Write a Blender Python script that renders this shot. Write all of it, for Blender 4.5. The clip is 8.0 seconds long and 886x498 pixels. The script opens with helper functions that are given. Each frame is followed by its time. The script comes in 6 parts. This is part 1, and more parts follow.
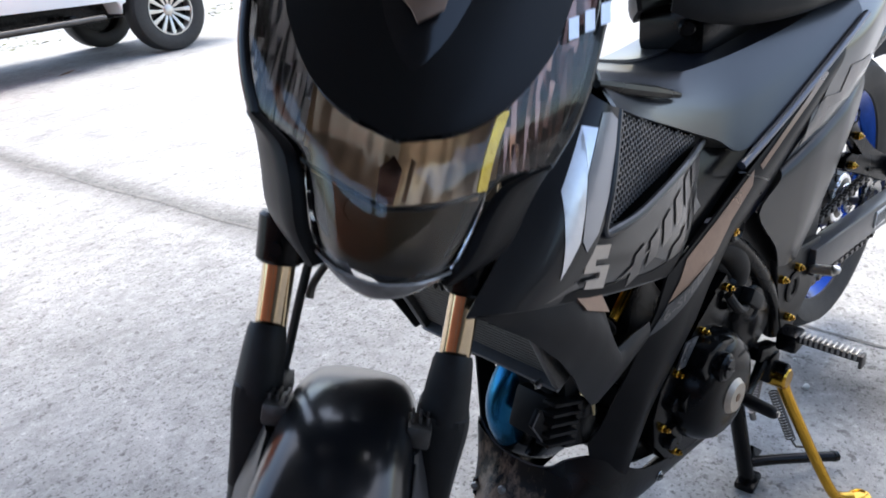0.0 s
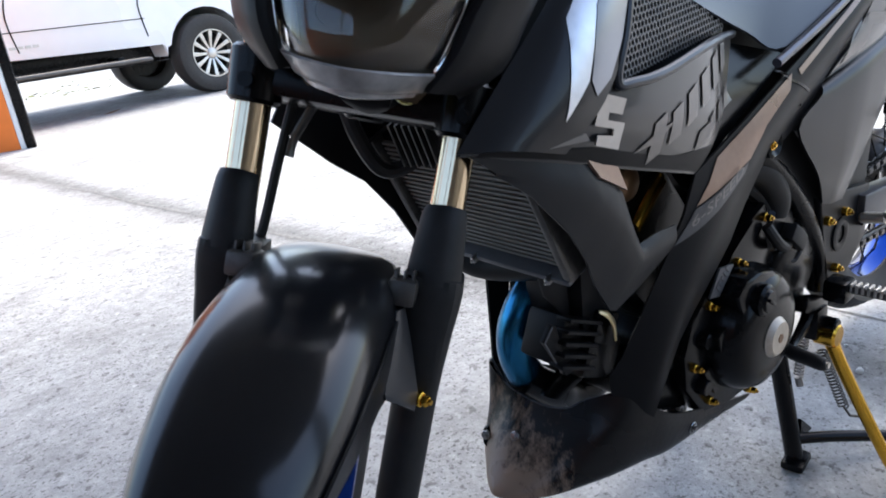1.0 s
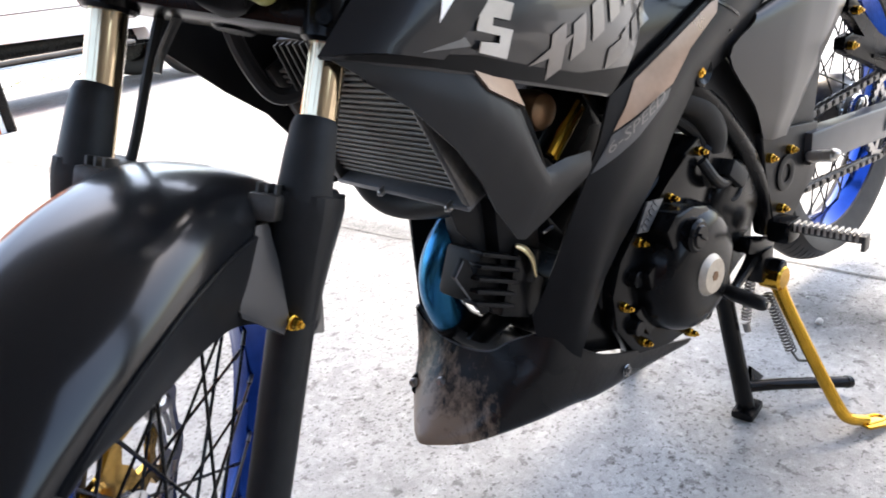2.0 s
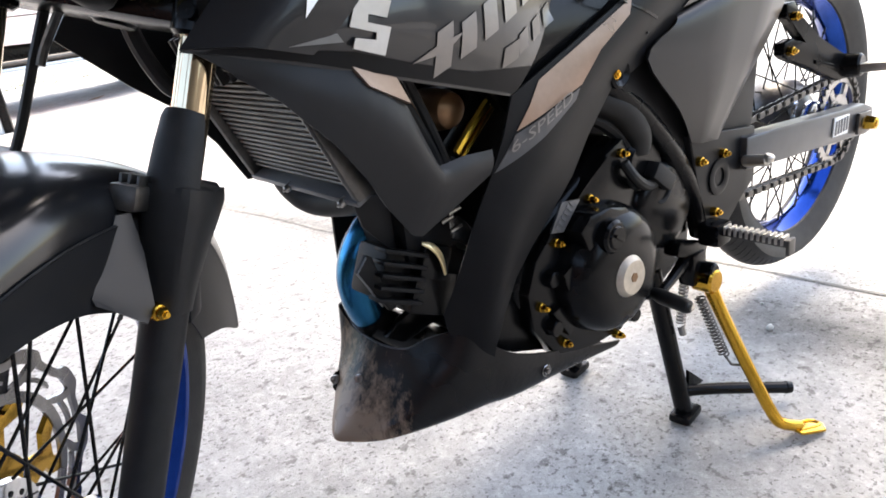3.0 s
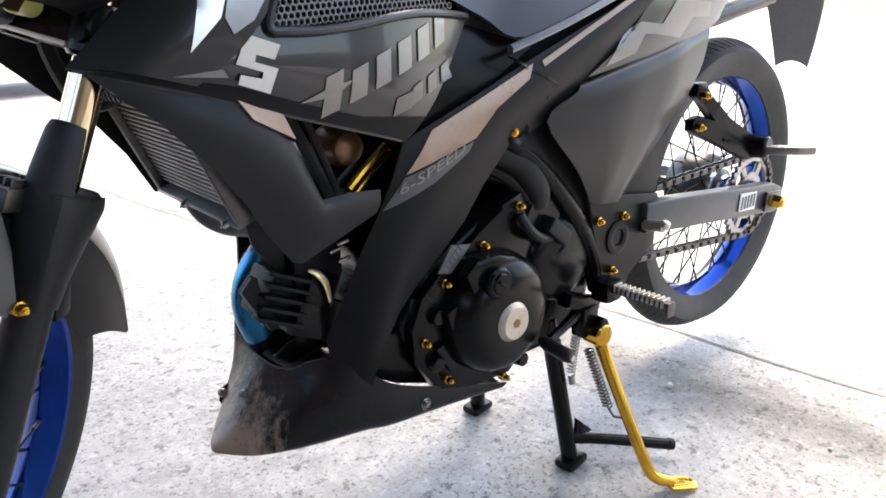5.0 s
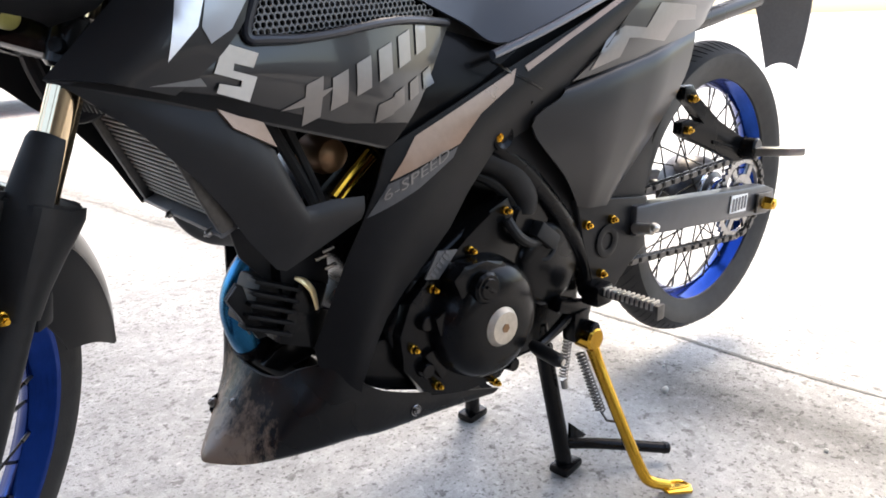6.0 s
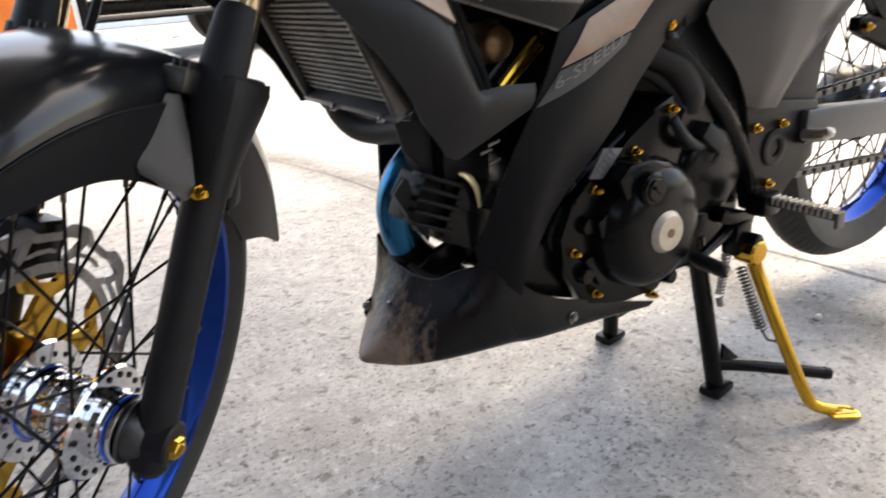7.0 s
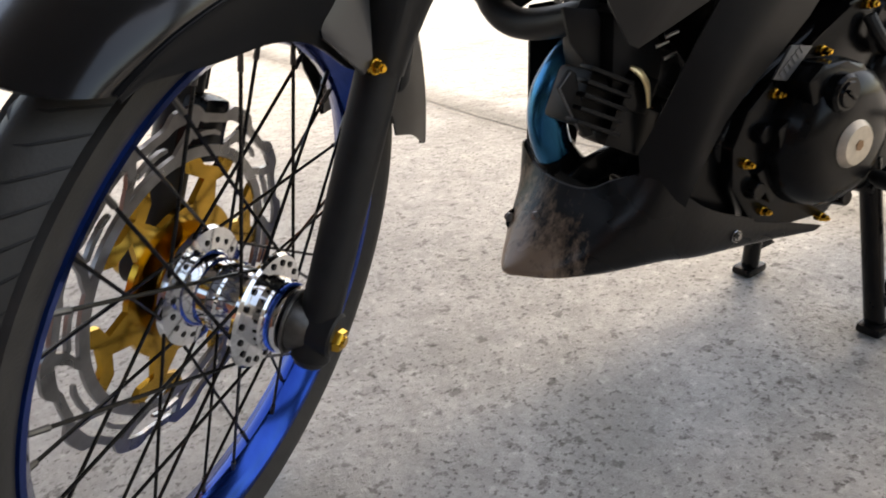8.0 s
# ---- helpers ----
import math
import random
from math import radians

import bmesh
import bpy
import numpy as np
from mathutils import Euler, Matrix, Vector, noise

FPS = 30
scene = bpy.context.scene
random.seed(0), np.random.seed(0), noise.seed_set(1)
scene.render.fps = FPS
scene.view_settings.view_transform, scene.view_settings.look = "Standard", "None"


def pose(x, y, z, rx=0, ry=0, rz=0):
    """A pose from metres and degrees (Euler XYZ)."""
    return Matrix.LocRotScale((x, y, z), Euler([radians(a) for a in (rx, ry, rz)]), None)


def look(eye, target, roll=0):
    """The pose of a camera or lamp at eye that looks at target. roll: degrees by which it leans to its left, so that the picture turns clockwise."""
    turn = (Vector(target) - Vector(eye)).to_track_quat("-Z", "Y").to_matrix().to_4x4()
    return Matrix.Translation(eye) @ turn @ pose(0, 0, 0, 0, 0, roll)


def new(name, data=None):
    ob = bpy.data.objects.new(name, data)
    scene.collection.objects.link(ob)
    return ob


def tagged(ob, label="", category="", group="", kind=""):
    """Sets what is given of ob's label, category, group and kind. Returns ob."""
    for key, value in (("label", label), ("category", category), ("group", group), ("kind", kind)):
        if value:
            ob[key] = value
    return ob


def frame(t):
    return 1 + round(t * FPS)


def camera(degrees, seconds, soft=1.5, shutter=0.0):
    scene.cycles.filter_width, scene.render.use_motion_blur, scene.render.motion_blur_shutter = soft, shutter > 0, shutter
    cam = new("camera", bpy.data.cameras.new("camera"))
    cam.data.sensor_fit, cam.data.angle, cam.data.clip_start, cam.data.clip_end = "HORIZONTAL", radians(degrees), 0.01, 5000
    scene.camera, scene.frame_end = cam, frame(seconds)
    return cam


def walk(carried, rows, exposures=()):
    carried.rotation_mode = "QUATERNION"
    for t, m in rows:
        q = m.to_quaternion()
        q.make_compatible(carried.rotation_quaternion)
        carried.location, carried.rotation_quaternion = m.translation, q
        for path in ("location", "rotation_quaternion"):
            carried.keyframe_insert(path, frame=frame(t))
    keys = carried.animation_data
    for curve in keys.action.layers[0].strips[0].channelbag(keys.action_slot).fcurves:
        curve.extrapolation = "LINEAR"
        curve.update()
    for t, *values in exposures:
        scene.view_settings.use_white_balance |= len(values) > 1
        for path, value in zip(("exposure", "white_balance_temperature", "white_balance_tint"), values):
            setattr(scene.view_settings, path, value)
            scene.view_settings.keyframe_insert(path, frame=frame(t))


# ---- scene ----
cam = camera(64.4, 8.0, soft=1.7, shutter=0.3)
PATH = [
    (0, (-0.164, -0.453, 0.883), (1.031, 0.914, 0.044), -6.5),
    (0.2, (-0.160, -0.460, 0.830), (1.046, 0.933, 0.066), -5.4),
    (0.3, (-0.162, -0.459, 0.813), (1.062, 0.942, 0.089), -5.6),
    (0.5, (-0.165, -0.458, 0.782), (1.055, 0.976, 0.107), -6.4),
    (0.7, (-0.161, -0.460, 0.750), (1.027, 1.005, 0.085), -6.7),
    (0.8, (-0.157, -0.462, 0.734), (1.006, 1.014, 0.053), -6.9),
    (1, (-0.152, -0.464, 0.713), (1.016, 1.006, 0.024), -7.1),
    (1.3, (-0.132, -0.473, 0.684), (1.022, 0.996, -0.021), -7.6),
    (1.5, (-0.124, -0.479, 0.677), (1.035, 0.99, -0.029), -8.2),
    (1.7, (-0.107, -0.489, 0.661), (1.040, 0.982, -0.052), -8.1),
    (2, (-0.086, -0.507, 0.648), (1.069, 0.952, -0.084), -8.3),
    (2.2, (-0.066, -0.527, 0.638), (1.087, 0.936, -0.09), -8.4),
    (3.3, (-0.018, -0.577, 0.622), (1.129, 0.901, -0.084), -7.6),
    (3.5, (-0.03, -0.569, 0.614), (1.095, 0.925, -0.093), -8.3),
    (3.7, (-0.037, -0.568, 0.614), (1.071, 0.942, -0.096), -8.3),
    (4, (-0.033, -0.571, 0.616), (1.1, 0.925, -0.076), -6.7),
    (4.2, (-0.025, -0.594, 0.628), (1.129, 0.907, -0.027), -4.6),
    (4.3, (-0.016, -0.607, 0.633), (1.152, 0.891, 0.001), -3.2),
    (4.5, (0.002, -0.631, 0.642), (1.198, 0.841, 0.009), -0.9),
    (4.7, (0.012, -0.645, 0.641), (1.24, 0.799, 0.004), -0.5),
    (5.8, (0.037, -0.674, 0.641), (1.263, 0.778, 0.02), -1.5),
    (6, (0.034, -0.672, 0.637), (1.266, 0.78, 0.027), -1.8),
    (6.2, (0.027, -0.670, 0.630), (1.259, 0.783, 0.018), -2.3),
    (6.3, (0.023, -0.667, 0.626), (1.244, 0.795, 0.014), -2.3),
    (6.5, (0.014, -0.659, 0.615), (1.178, 0.837, -0.022), -3.1),
    (7, (-0.024, -0.617, 0.579), (0.975, 0.956, -0.148), -4.2),
    (7.5, (-0.056, -0.579, 0.555), (0.811, 1.038, -0.241), -5.0),
    (8, (-0.079, -0.558, 0.532), (0.689, 1.08, -0.322), -5.0),
]
walk(cam, [(t, look(eye, target, roll)) for t, eye, target, roll in PATH],
     [(0.0, 1.86, 6380, 8), (1.0, 2.00, 6380, 8), (1.5, 2.52, 6750, 10), (2.0, 2.77, 7100, 10), (3.5, 2.76, 7250, 10), (4.5, 2.81, 7150, 10), (6.0, 2.53, 7300, 10), (7.0, 2.36, 8000, 10), (8.0, 2.10, 8600, 10)])
# ---- world, sun, large lights ----
world = bpy.data.worlds.new("world")
scene.world = world
world.use_nodes = True
_nt = world.node_tree
_sky = _nt.nodes.new("ShaderNodeTexSky")
_sky.sky_type = 'NISHITA'
_sky.sun_disc = False
_sky.sun_elevation = radians(62)
_sky.sun_rotation = radians(62)
_sky.dust_density = 3.0
_bg = _nt.nodes["Background"]
_bg.inputs["Strength"].default_value = 0.15
_nt.links.new(_sky.outputs[0], _bg.inputs[0])
_sl = bpy.data.lights.new("sun", 'SUN')
_sl.energy = 1.12
_sl.angle = radians(25)
_sl.color = (1.0, 0.96, 0.9)
_sun = new("sun", _sl)
_sun.matrix_world = look((3.9, 2.1, 8.3), (0, 0, 0))


# ---- materials ----
def mat(name, col, rough=0.5, metal=0.0, var=0.12, scale=40.0, bump=0.0, bscale=300.0, rvar=0.1, coat=0.0, crough=0.14, col2=None, spec=0.5, p0=0.35, p1=0.65):
    """A surface with grain and wear at two scales."""
    m = bpy.data.materials.new(name)
    m.use_nodes = True
    nt = m.node_tree
    b = nt.nodes["Principled BSDF"]
    tc = nt.nodes.new("ShaderNodeTexCoord")
    n1 = nt.nodes.new("ShaderNodeTexNoise")
    n1.inputs["Scale"].default_value = scale
    n1.inputs["Detail"].default_value = 6
    n2 = nt.nodes.new("ShaderNodeTexNoise")
    n2.inputs["Scale"].default_value = scale * 0.13
    n2.inputs["Detail"].default_value = 3
    nt.links.new(tc.outputs["Object"], n1.inputs["Vector"])
    nt.links.new(tc.outputs["Object"], n2.inputs["Vector"])
    add = nt.nodes.new("ShaderNodeMath")
    add.operation = 'MULTIPLY_ADD'
    nt.links.new(n1.outputs["Fac"], add.inputs[0])
    add.inputs[1].default_value = 0.5
    mul = nt.nodes.new("ShaderNodeMath")
    mul.operation = 'MULTIPLY'
    nt.links.new(n2.outputs["Fac"], mul.inputs[0])
    mul.inputs[1].default_value = 0.5
    nt.links.new(mul.outputs[0], add.inputs[2])
    ramp = nt.nodes.new("ShaderNodeValToRGB")
    c2 = col2 or tuple(min(1.0, c * (1 + var)) for c in col)
    ramp.color_ramp.elements[0].position = p0
    ramp.color_ramp.elements[0].color = (*[c * (1 - var) for c in col], 1)
    ramp.color_ramp.elements[1].position = p1
    ramp.color_ramp.elements[1].color = (*c2, 1)
    nt.links.new(add.outputs[0], ramp.inputs[0])
    nt.links.new(ramp.outputs[0], b.inputs["Base Color"])
    mr = nt.nodes.new("ShaderNodeMapRange")
    mr.inputs["From Min"].default_value = 0.3
    mr.inputs["From Max"].default_value = 0.7
    mr.inputs["To Min"].default_value = max(0.02, rough - rvar)
    mr.inputs["To Max"].default_value = min(1.0, rough + rvar)
    nt.links.new(n2.outputs["Fac"], mr.inputs["Value"])
    nt.links.new(mr.outputs[0], b.inputs["Roughness"])
    b.inputs["Metallic"].default_value = metal
    b.inputs["Specular IOR Level"].default_value = spec
    if coat:
        b.inputs["Coat Weight"].default_value = coat
        b.inputs["Coat Roughness"].default_value = crough
    if bump:
        n3 = nt.nodes.new("ShaderNodeTexNoise")
        n3.inputs["Scale"].default_value = bscale
        n3.inputs["Detail"].default_value = 3
        nt.links.new(tc.outputs["Object"], n3.inputs["Vector"])
        bp = nt.nodes.new("ShaderNodeBump")
        bp.inputs["Strength"].default_value = bump
        bp.inputs["Distance"].default_value = 0.001
        nt.links.new(n3.outputs["Fac"], bp.inputs["Height"])
        nt.links.new(bp.outputs[0], b.inputs["Normal"])
    return m


def concrete():
    m = bpy.data.materials.new("concrete_floor")
    m.use_nodes = True
    nt = m.node_tree
    N, K = nt.nodes.new, nt.links.new
    b = nt.nodes["Principled BSDF"]
    tc = N("ShaderNodeTexCoord")

    def noise_(sc, det=5, rough=0.6):
        n = N("ShaderNodeTexNoise")
        n.inputs["Scale"].default_value = sc
        n.inputs["Detail"].default_value = det
        n.inputs["Roughness"].default_value = rough
        K(tc.outputs["Object"], n.inputs["Vector"])
        return n.outputs["Fac"]

    def ramp_(fac, p0, c0, p1, c1):
        r = N("ShaderNodeValToRGB")
        r.color_ramp.elements[0].position, r.color_ramp.elements[0].color = p0, (*c0, 1)
        r.color_ramp.elements[1].position, r.color_ramp.elements[1].color = p1, (*c1, 1)
        K(fac, r.inputs[0])
        return r.outputs[0]

    def mix_(mode, fac, a, c):
        x = N("ShaderNodeMix")
        x.data_type, x.blend_type = 'RGBA', mode
        x.inputs[0].default_value = fac
        K(a, x.inputs[6])
        K(c, x.inputs[7])
        return x.outputs[2]

    big = ramp_(noise_(1.6, 6), 0.3, (0.37, 0.366, 0.358), 0.72, (0.52, 0.514, 0.504))
    mid = ramp_(noise_(17, 8, 0.72), 0.36, (0.72, 0.715, 0.71), 0.62, (1, 1, 1))
    fine = ramp_(noise_(120, 7, 0.78), 0.34, (0.78, 0.775, 0.77), 0.54, (1, 1, 1))
    pit = N("ShaderNodeMath")
    pit.operation = 'MULTIPLY_ADD'
    K(noise_(5.0, 4), pit.inputs[0])
    pit.inputs[1].default_value = 0.22
    K(noise_(125, 3, 0.6), pit.inputs[2])
    pits = ramp_(pit.outputs[0], 0.700, (1, 1, 1), 0.745, (0.40, 0.39, 0.38))
    big_pit = ramp_(noise_(38, 5, 0.66), 0.575, (1, 1, 1), 0.635, (0.36, 0.35, 0.335))
    vor = N("ShaderNodeTexVoronoi")
    vor.inputs["Scale"].default_value = 60
    vor.inputs["Randomness"].default_value = 1.0
    K(tc.outputs["Object"], vor.inputs["Vector"])
    grains = ramp_(vor.outputs["Color"], 0.25, (0.74, 0.735, 0.725), 0.75, (1.05, 1.05, 1.04))
    pale = ramp_(noise_(48, 4, 0.65), 0.58, (0, 0, 0), 0.68, (0.12, 0.12, 0.116))
    # a ragged band of ground-in dirt along the slab joint
    sep = N("ShaderNodeSeparateXYZ")
    K(tc.outputs["Object"], sep.inputs[0])

    def calc_(op, a, b_):
        q = N("ShaderNodeMath")
        q.operation = op
        for k, v in ((0, a), (1, b_)):
            if v is None:
                continue
            if type(v) is float:
                q.inputs[k].default_value = v
            else:
                K(v, q.inputs[k])
        return q.outputs[0]

    off = calc_('ADD', calc_('ADD', calc_('MULTIPLY', sep.outputs["Y"], 0.1375), sep.outputs["X"]), -1.082)
    off = calc_('ADD', calc_('ABSOLUTE', off, None), calc_('MULTIPLY', calc_('SUBTRACT', noise_(14, 6, 0.7), 0.5), 0.10))
    band = ramp_(off, 0.010, (0.34, 0.33, 0.32), 0.150, (1, 1, 1))
    smudge = ramp_(noise_(4.2, 6, 0.7), 0.50, (1, 1, 1), 0.66, (0.66, 0.655, 0.645))
    c = mix_('MULTIPLY', 1.0, big, mid)
    c = mix_('MULTIPLY', 0.85, c, band)
    c = mix_('MULTIPLY', 0.8, c, smudge)
    c = mix_('MULTIPLY', 0.9, c, fine)
    c = mix_('MULTIPLY', 0.35, c, grains)
    c = mix_('ADD', 1.0, c, pale)
    c = mix_('MULTIPLY', 0.75, c, big_pit)
    K(mix_('MULTIPLY', 0.9, c, pits), b.inputs["Base Color"])
    b.inputs["Roughness"].default_value = 0.78
    bp = N("ShaderNodeBump")
    bp.inputs["Strength"].default_value = 0.75
    bp.inputs["Distance"].default_value = 0.004
    K(noise_(70, 8, 0.75), bp.inputs["Height"])
    K(bp.outputs[0], b.inputs["Normal"])
    return m


def clear_glass(name, col=(1, 1, 1), rough=0.02):
    m = bpy.data.materials.new(name)
    m.use_nodes = True
    b = m.node_tree.nodes["Principled BSDF"]
    b.inputs["Base Color"].default_value = (*col, 1)
    b.inputs["Roughness"].default_value = rough
    b.inputs["Transmission Weight"].default_value = 1.0
    b.inputs["IOR"].default_value = 1.35
    return m


def scuffed(name):
    """Satin black plastic whose front end is scraped brown."""
    m = mat(name, (0.0075, 0.0070, 0.0068), 0.32, var=0.1, scale=60, bump=0.25, bscale=160, rvar=0.1, spec=0.28)
    nt = m.node_tree
    N, K = nt.nodes.new, nt.links.new
    b = nt.nodes["Principled BSDF"]
    base = b.inputs["Base Color"].links[0].from_socket
    tc = N("ShaderNodeTexCoord")
    sep = N("ShaderNodeSeparateXYZ")
    K(tc.outputs["Object"], sep.inputs[0])
    fade = N("ShaderNodeMapRange")
    K(sep.outputs["X"], fade.inputs["Value"])
    for k, v in (("From Min", 0.352), ("From Max", 0.272), ("To Min", -0.24), ("To Max", 0.30)):
        fade.inputs[k].default_value = v
    stretch = N("ShaderNodeMapping")
    stretch.inputs["Scale"].default_value = (1.0, 1.0, 0.35)
    K(tc.outputs["Object"], stretch.inputs["Vector"])
    n = N("ShaderNodeTexNoise")
    n.inputs["Scale"].default_value = 70
    n.inputs["Detail"].default_value = 8
    n.inputs["Roughness"].default_value = 0.7
    K(stretch.outputs[0], n.inputs["Vector"])
    add = N("ShaderNodeMath")
    add.operation = 'ADD'
    K(n.outputs["Fac"], add.inputs[0])
    K(fade.outputs[0], add.inputs[1])
    r = N("ShaderNodeValToRGB")
    r.color_ramp.elements[0].position = 0.46
    r.color_ramp.elements[1].position = 0.68
    K(add.outputs[0], r.inputs[0])
    x = N("ShaderNodeMix")
    x.data_type = 'RGBA'
    K(r.outputs[0], x.inputs[0])
    K(base, x.inputs[6])
    x.inputs[7].default_value = (0.25, 0.175, 0.125, 1)
    K(x.outputs[2], b.inputs["Base Color"])
    return m


M_FLOOR = concrete()
M_JOINT = mat("dirt_joint", (0.17, 0.165, 0.155), 0.9, var=0.4, scale=60, bump=0.6, bscale=150)
M_COWL = mat("graphite_paint", (0.0150, 0.0150, 0.0165), 0.30, 0.2, var=0.03, scale=8, coat=0.5, crough=0.07, rvar=0.015, spec=0.4)
# same graphite, darkened and duller: the front cowl's dim reflection put into colour
M_COWLDIM = mat("graphite_paint_dimmed", (0.0125, 0.0123, 0.0133), 0.36, 0.2, var=0.03, scale=8, coat=0.25, crough=0.09, rvar=0.02, spec=0.3)
# colour of a bright yellow reflection in the headlight
M_AMBERGLINT = mat("amber_glint", (0.80, 0.50, 0.06), 0.2, 0.6, var=0.3, scale=120, bump=0.6, bscale=400)
M_COWLTOP = mat("blue_grey_paint", (0.018, 0.0205, 0.027), 0.34, 0.3, var=0.03, scale=8, coat=0.18, crough=0.10, rvar=0.02)
M_SATIN = mat("satin_black_plastic", (0.0095, 0.0092, 0.0096), 0.42, var=0.12, scale=60, bump=0.05, bscale=900, spec=0.12, rvar=0.05)
M_MATTE = mat("matte_dark_panel", (0.0145, 0.014, 0.0145), 0.46, var=0.1, scale=50, bump=0.04, bscale=900, spec=0.2, rvar=0.05)
M_BLACK = mat("black_enamel", (0.0042, 0.0042, 0.0045), 0.24, var=0.3, scale=60, rvar=0.07, spec=0.16)
M_RUBBERY = mat("rough_black_plastic", (0.0095, 0.0093, 0.0095), 0.55, var=0.3, scale=80, bump=0.1, bscale=700, spec=0.3)
M_FENDER = mat("deep_black_paint", (0.0062, 0.0067, 0.0080), 0.30, 0.0, var=0.02, scale=8, rvar=0.03, spec=0.05, coat=0.75, crough=0.155)
M_BEAK = mat("satin_black_paint", (0.006, 0.006, 0.0062), 0.34, 0.0, var=0.03, scale=8, rvar=0.02, spec=0.2)
M_GREYFIN = mat("grey_satin_panel", (0.10, 0.10, 0.105), 0.42, 0.3, var=0.1, scale=200)
M_TYRE = mat("tyre_rubber", (0.023, 0.0215, 0.0195), 0.66, var=0.35, scale=50, bump=0.25, bscale=500)
M_CHROME = mat("chrome", (0.75, 0.75, 0.76), 0.09, 1.0, var=0.05, scale=80, rvar=0.05)
M_GOLDTUBE = mat("gold_tinted_chrome", (0.62, 0.50, 0.34), 0.11, 1.0, var=0.06, scale=80, rvar=0.04)
M_GOLD = mat("gold_anodised_metal", (0.62, 0.35, 0.045), 0.2, 1.0, var=0.15, scale=60, rvar=0.08)
M_BRASS = mat("pale_gold_metal", (0.78, 0.60, 0.32), 0.3, 0.7, var=0.12, scale=120)
M_BLUE = mat("blue_anodised_metal", (0.006, 0.038, 0.22), 0.14, 0.9, var=0.15, scale=60, rvar=0.05)
M_HEADER = mat("blued_titanium", (0.02, 0.15, 0.30), 0.25, 0.9, var=0.35, scale=25, col2=(0.03, 0.22, 0.42))
M_ALU = mat("brushed_aluminium", (0.58, 0.55, 0.50), 0.42, 1.0, var=0.15, scale=90)
M_STEEL = mat("disc_steel", (0.30, 0.292, 0.285), 0.28, 1.0, var=0.2, scale=90)
M_DARKSTEEL = mat("dark_steel", (0.10, 0.095, 0.09), 0.4, 0.9, var=0.3, scale=120)
M_LETTER = mat("dull_silver_film", (0.20, 0.19, 0.185), 0.36, 0.85, var=0.06, scale=150)
M_SILVERDECAL = mat("silver_decal", (0.46, 0.43, 0.40), 0.36, 0.85, var=0.06, scale=150)
M_DIMDECAL = mat("dim_silver_decal", (0.13, 0.125, 0.122), 0.38, 0.8, var=0.06, scale=150)
M_CHIN = mat("frosted_lens_edge", (0.32, 0.31, 0.30), 0.25, 0.2, var=0.35, scale=70, rvar=0.1)
M_BRONZEDECAL = mat("bronze_decal", (0.27, 0.19, 0.145), 0.36, 0.7, var=0.08, scale=150)
M_CAP = mat("dull_aluminium", (0.50, 0.44, 0.36), 0.5, 0.7, var=0.15, scale=120)
M_WHITEDECAL = mat("pale_decal", (0.78, 0.78, 0.80), 0.38, 0.8, var=0.06, scale=150)
M_DARKDECAL = mat("dark_decal", (0.06, 0.06, 0.062), 0.4, var=0.1, scale=150)
M_COPPER = mat("copper_paint", (0.20, 0.11, 0.055), 0.35, 0.6, var=0.2, scale=50)
M_RADIATOR = mat("radiator_core", (0.095, 0.084, 0.071), 0.5, 0.4, var=0.25, scale=150)
M_WHITE = mat("white_car_paint", (0.80, 0.80, 0.78), 0.25, var=0.03, scale=5, coat=0.6)
M_ORANGE = mat("orange_paint", (0.82, 0.20, 0.03), 0.5, var=0.08, scale=8, bump=0.1)
M_WHITEPAINT = mat("white_paint", (0.8, 0.8, 0.78), 0.5, var=0.06, scale=12)
M_WALL = mat("dark_wall_paint", (0.15, 0.145, 0.14), 0.8, var=0.2, scale=3, bump=0.2, bscale=60)
M_REDWALL = mat("dull_red_wall_paint", (0.33, 0.12, 0.07), 0.7, var=0.2, scale=3, bump=0.2, bscale=60)
M_PALEWALL = mat("pale_wall_paint", (0.8, 0.8, 0.78), 0.8, var=0.1, scale=1.5, bump=0.2, bscale=60)
M_SKIRT = mat("satin_black_skirt", (0.0095, 0.0098, 0.0108), 0.36, 0.0, var=0.04, scale=12, rvar=0.03, spec=0.11)
M_BLADE = mat("grey_satin_paint", (0.036, 0.038, 0.043), 0.32, 0.5, var=0.05, scale=20, rvar=0.03)
M_ARM = mat("dark_grey_arm_paint", (0.052, 0.054, 0.060), 0.36, 0.4, var=0.1, scale=60, rvar=0.05)
M_SCUFF = scuffed("scuffed_black_plastic")
M_COWLFRONT = mat("silver_grey_paint", (0.27, 0.285, 0.32), 0.28, 0.7, var=0.03, scale=8, coat=0.4, rvar=0.02)
M_EDGE = mat("pale_blue_grey_paint", (0.085, 0.095, 0.125), 0.3, 0.4, var=0.03, scale=8, coat=0.5, rvar=0.02)
M_BRONZECHROME = mat("smoked_chrome", (0.40, 0.26, 0.15), 0.40, 0.9, var=0.2, scale=40, rvar=0.05)
M_CRYSTAL = mat("cut_chrome", (0.24, 0.13, 0.10), 0.16, 1.0, var=0.3, scale=60, rvar=0.05)
M_SMOKE = mat("smoked_reflector", (0.052, 0.034, 0.016), 0.34, 0.7, var=0.05, scale=30, rvar=0.03)
M_SIDE = mat("dark_satin_paint", (0.0135, 0.0132, 0.0145), 0.36, 0.2, var=0.04, scale=8, rvar=0.02, spec=0.25, coat=0.12, crough=0.12)
M_CEILING = mat("ceiling_plaster", (0.12, 0.115, 0.11), 0.85, var=0.12, scale=4, bump=0.2, bscale=60)
